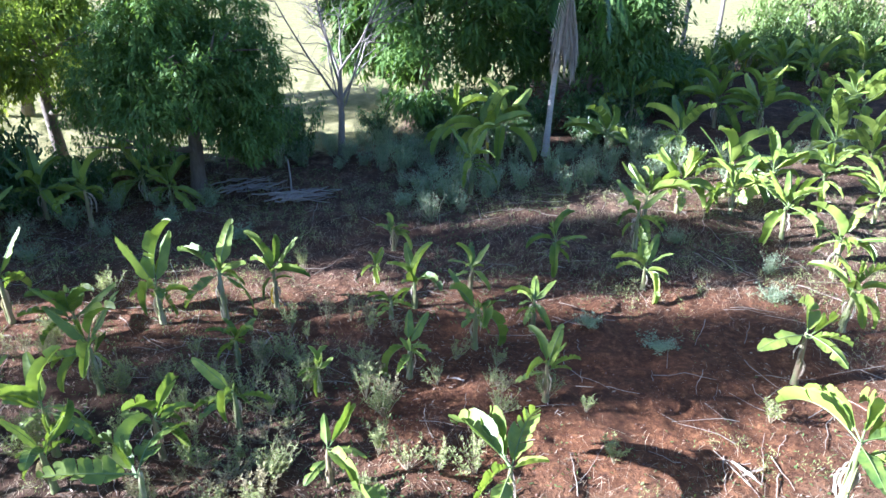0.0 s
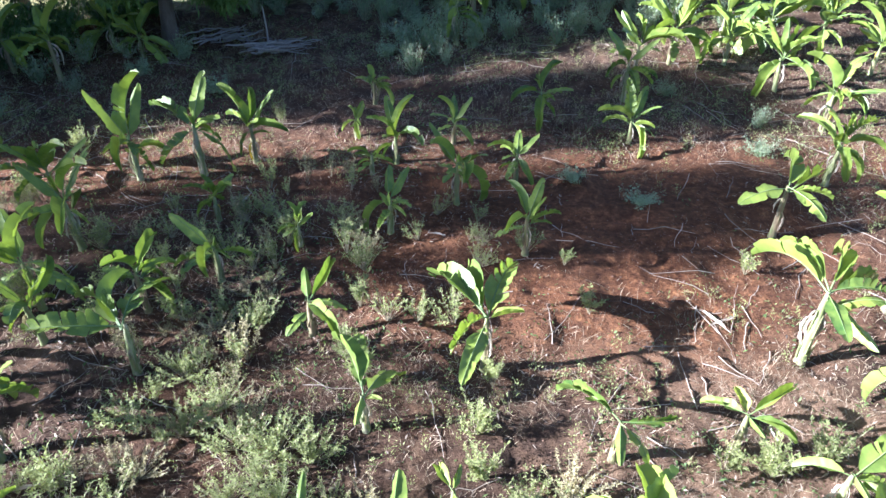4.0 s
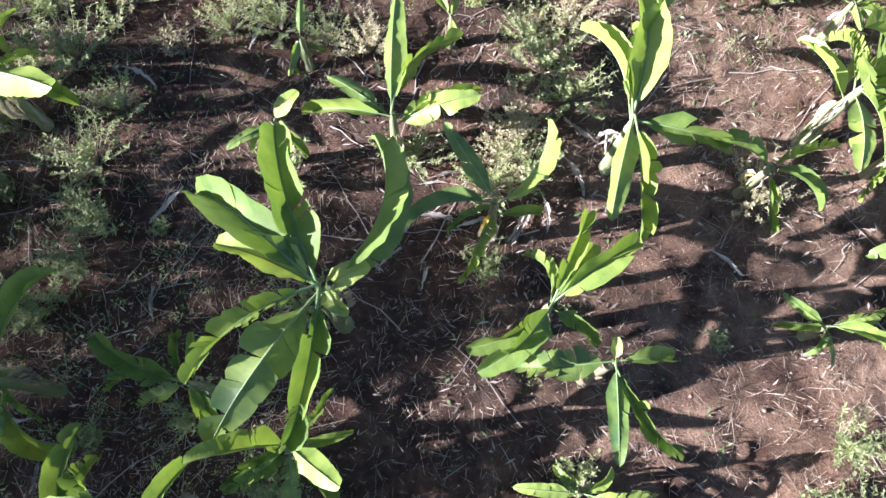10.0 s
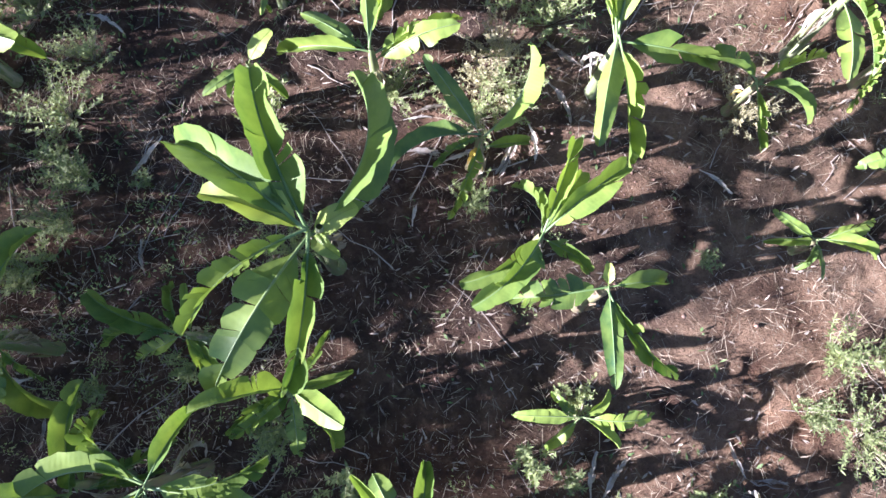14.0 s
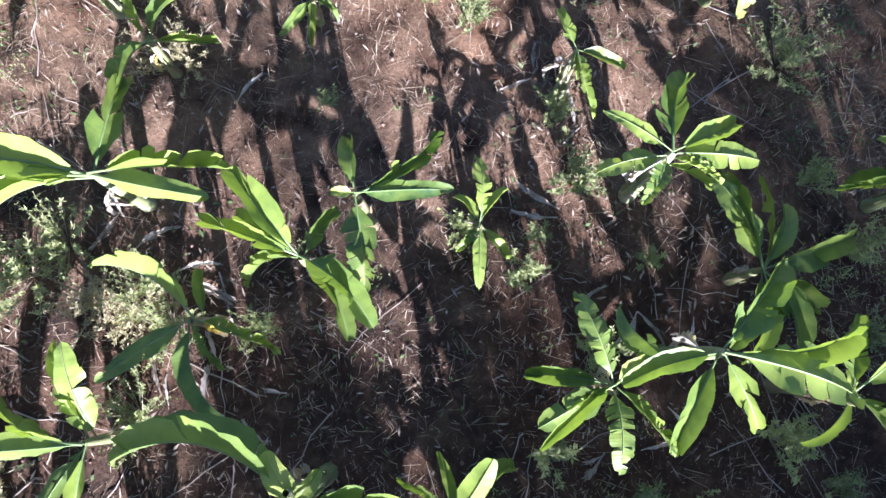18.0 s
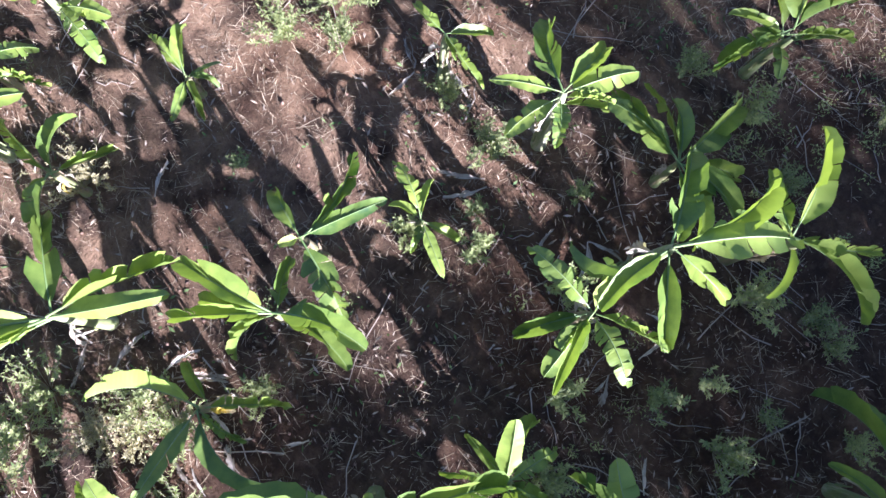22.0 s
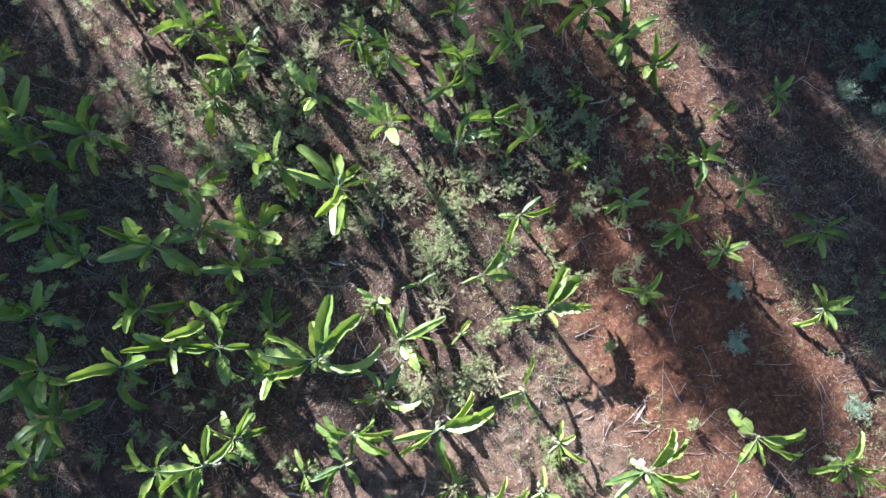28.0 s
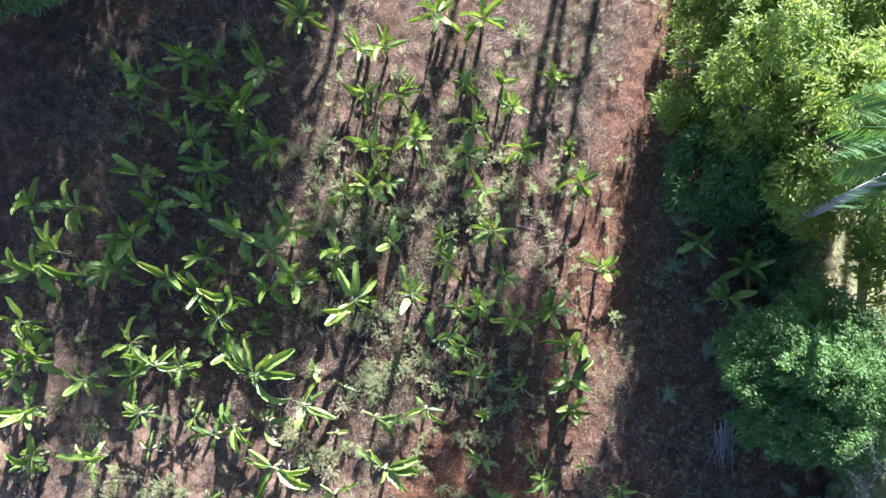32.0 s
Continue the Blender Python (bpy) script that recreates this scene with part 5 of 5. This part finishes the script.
for k, (sx, sy, sw, st) in enumerate([(13.2, 38.4, 1.7, 2.4), (15.6, 40.6, 1.8, 2.6), (18.0, 42.0, 1.9, 2.6), (20.6, 42.6, 2.0, 3.0), (23.2, 42.4, 2.0, 3.2), (25.6, 41.8, 2.0, 3.0), (28.0, 41.0, 2.0, 3.4), (30.4, 40.4, 2.0, 3.2), (26.0, 36.6, 1.6, 2.0), (28.0, 34.4, 1.6, 2.2), (23.0, 38.6, 1.4, 1.6), (19.6, 39.6, 1.3, 1.6), (33.0, 42.0, 2.4, 4.0), (21.0, 46.5, 2.2, 3.4), (26.0, 46.0, 2.4, 4.2)]):
    shrub("hedge", sx, sy, sw, st, k)
# tall weeds in the shade before the trees, thinning out towards the field
weed_rng = np.random.default_rng(77)
weed_spots = []
for k in range(700):
    sx, sy = weed_rng.uniform(-6.5, 9.0), weed_rng.uniform(17.6, 28.0)
    if value_noise(sx, sy, 2.6, 31) + 0.5 < 0.85 - 0.075 * (sy - 16.0) + 0.03 * abs(sx + 0.5) or (abs(sx + 5.6) < 2.2 and abs(sy - 22.0) < 1.2) or any((sx - a) ** 2 + (sy - c) ** 2 < 0.42 for a, c in weed_spots):
        continue
    weed_spots.append((sx, sy))
    shrub("tall_weed", sx, sy, weed_rng.uniform(0.35, 0.75), weed_rng.uniform(0.45, 1.15), k)
for k, (sx, sy, sw, st) in enumerate([(-10.2, 20.4, 0.6, 0.9), (-11.0, 19.2, 0.6, 0.8), (-12.0, 18.2, 0.6, 0.9), (-9.0, 20.8, 0.5, 0.7), (-8.2, 19.6, 0.5, 0.5), (-9.8, 18.6, 0.5, 0.6), (-11.2, 17.2, 0.6, 0.6), (-7.4, 21.0, 0.5, 0.8), (-13.2, 16.8, 0.7, 0.9)]):
    shrub("tall_weed", sx, sy, sw, st, k)
for k, (sx, sy, sw, st) in enumerate([(9.8, 22.8, 0.7, 0.9), (11.4, 23.6, 0.7, 0.8), (13.2, 25.0, 0.7, 0.8), (10.6, 25.6, 0.6, 0.9), (15.4, 26.4, 0.8, 0.9), (9.2, 26.4, 0.6, 0.8), (12.4, 30.6, 0.8, 0.9), (16.6, 31.6, 0.9, 1.0), (18.2, 28.0, 0.8, 0.9), (4.6, 12.9, 0.55, 0.28), (3.2, 13.6, 0.4, 0.3), (6.6, 18.2, 0.5, 0.5), (7.9, 15.0, 0.6, 0.4), (-5.9, 18.6, 0.5, 0.5), (8.6, 16.6, 0.5, 0.6), (14.8, 21.4, 0.6, 0.6)]):
    shrub("tall_weed", sx, sy, sw, st, k)


def brush_pile(x, y, wide, deep, count, seed, turn):
    rng = np.random.default_rng(seed)
    t = thing("brush_pile", x, y, float(ground_z(x, y)), "heap of cut dry grey branches on the soil", "brush pile", "brushwood heaps")
    for k in range(count):
        a, ln = turn + rng.normal(0, 0.45), rng.uniform(0.7, 1.7)
        c = np.array([rng.normal(0, wide * 0.35), rng.normal(0, deep * 0.35), rng.uniform(0.03, 0.30)])
        g = np.linspace(-0.5, 0.5, 6)[:, None]
        p = c + np.array([[np.cos(a), np.sin(a), rng.normal(0, 0.08)]]) * g * ln + rng.normal(0, 0.03, (6, 3))
        p[:, 2] = np.maximum(p[:, 2], 0.0)
        part("branch", mesh_of("branch", *tube(p, np.linspace(0.032, 0.012, 6) * rng.uniform(0.6, 1.2), 6), [GREY_BARK], smooth=True), t)


brush_pile(-4.6, 21.4, 1.1, 0.6, 30, 71, 0.3)
brush_pile(-6.4, 22.4, 1.2, 0.55, 24, 72, 0.55)
stake = thing("wooden_stake", -5.05, 22.05, float(ground_z(-5.05, 22.05)), "thin pale wooden stake standing in the soil", "stake")
part("shaft", mesh_of("shaft", *tube(np.array([[0, 0, -0.1], [0.01, 0, 0.5], [-0.03, 0.02, 1.15]]), np.array([0.035, 0.03, 0.022]), 7), [GREY_BARK]), stake)


def dead_leaf(x, y, size, turn, k):
    leaf = new("dead_leaf", DRY[k % 3])
    leaf.matrix_basis = Matrix.Translation((x, y, float(ground_z(x, y)) + 0.05 * size)) @ Matrix.Rotation(turn, 4, "Z") @ Matrix.Rotation(radians(-6), 4, "Y") @ Matrix.Diagonal((size, size * 1.4, size * 0.32, 1))
    tagged(leaf, "pale curled dead banana leaf lying on the soil", "dead leaf", "dead leaves on the ground")


dead_leaf(-0.01, 3.53, 0.45, 0.00, 0)
dead_leaf(2.39, 4.05, 0.69, 2.40, 1)
dead_leaf(1.58, 3.36, 0.59, 4.80, 2)
dead_leaf(-5.11, 5.56, 0.48, 0.92, 3)
dead_leaf(-5.28, 6.15, 0.73, 3.32, 4)
dead_leaf(-4.13, 5.28, 0.62, 5.72, 5)
dead_leaf(3.76, -1.18, 0.52, 1.84, 6)
dead_leaf(1.47, 3.29, 0.77, 4.24, 7)
dead_leaf(-2.45, -1.36, 0.66, 0.36, 8)
dead_leaf(0.66, -2.19, 0.55, 2.76, 9)
dead_leaf(0.85, -1.51, 0.45, 5.16, 10)
dead_leaf(1.93, -1.35, 0.69, 1.28, 11)
dead_leaf(0.69, -2.22, 0.59, 3.68, 12)
dead_leaf(3.85, -1.22, 0.48, 6.08, 13)
dead_leaf(-0.95, -1.63, 0.73, 2.20, 14)
dead_leaf(-4.22, -2.39, 0.62, 4.60, 15)
dead_leaf(-0.56, 2.34, 0.52, 0.72, 16)
dead_leaf(-4.57, 0.55, 0.77, 3.12, 17)
dead_leaf(-0.85, 2.64, 0.66, 5.52, 18)
dead_leaf(-3.37, 1.72, 0.55, 1.64, 19)
dead_leaf(-0.09, 3.07, 0.45, 4.04, 20)
dead_leaf(0.46, 2.91, 0.69, 0.16, 21)
dead_leaf(-6.26, 7.80, 0.59, 2.56, 22)
dead_leaf(-5.03, 5.83, 0.48, 4.96, 23)
dead_leaf(-2.38, 5.52, 0.73, 1.08, 24)
dead_leaf(5.54, 9.34, 0.62, 3.48, 25)
dead_leaf(0.05, 11.65, 0.52, 5.88, 26)
dead_leaf(5.25, 8.90, 0.77, 2.00, 27)
dead_leaf(-3.80, 13.22, 0.66, 4.40, 28)
dead_leaf(-0.99, 11.94, 0.55, 0.52, 29)
dead_leaf(3.17, 16.46, 0.45, 2.92, 30)
dead_leaf(-2.39, 34.95, 0.69, 5.32, 31)
dead_leaf(-13.03, 16.61, 0.59, 1.44, 32)
dead_leaf(-11.66, 17.68, 0.48, 3.84, 33)
dead_leaf(-6.09, 6.17, 0.73, 6.24, 34)
dead_leaf(0.69, -2.21, 0.62, 2.36, 35)
dead_leaf(-0.95, -2.06, 0.52, 4.76, 36)
dead_leaf(2.04, -1.38, 0.77, 0.88, 37)
dead_leaf(3.64, -1.56, 0.66, 3.28, 38)
dead_leaf(-2.43, -1.31, 0.55, 5.68, 39)
dead_leaf(-0.97, -1.62, 0.45, 1.80, 40)
dead_leaf(1.41, 3.25, 0.69, 4.20, 41)
dead_leaf(2.32, 4.01, 0.59, 0.32, 42)
dead_leaf(0.58, -2.91, 0.48, 2.72, 43)
dead_leaf(1.87, 3.90, 0.73, 5.12, 44)
dead_leaf(0.03, 2.11, 0.62, 1.24, 45)
dead_leaf(-0.47, -2.44, 0.52, 3.64, 46)
dead_leaf(-0.10, 3.10, 0.77, 6.04, 47)
dead_leaf(-6.06, 6.33, 0.66, 2.16, 48)
dead_leaf(-4.53, 0.14, 0.55, 4.56, 49)
dead_leaf(-6.40, -1.80, 0.45, 0.68, 50)
dead_leaf(-7.36, -0.44, 0.69, 3.08, 51)
dead_leaf(3.73, 2.60, 0.59, 5.48, 52)
dead_leaf(5.31, 6.73, 0.48, 1.60, 53)
dead_leaf(-3.16, 3.55, 0.73, 4.00, 54)
dead_leaf(0.11, 3.61, 0.62, 0.12, 55)
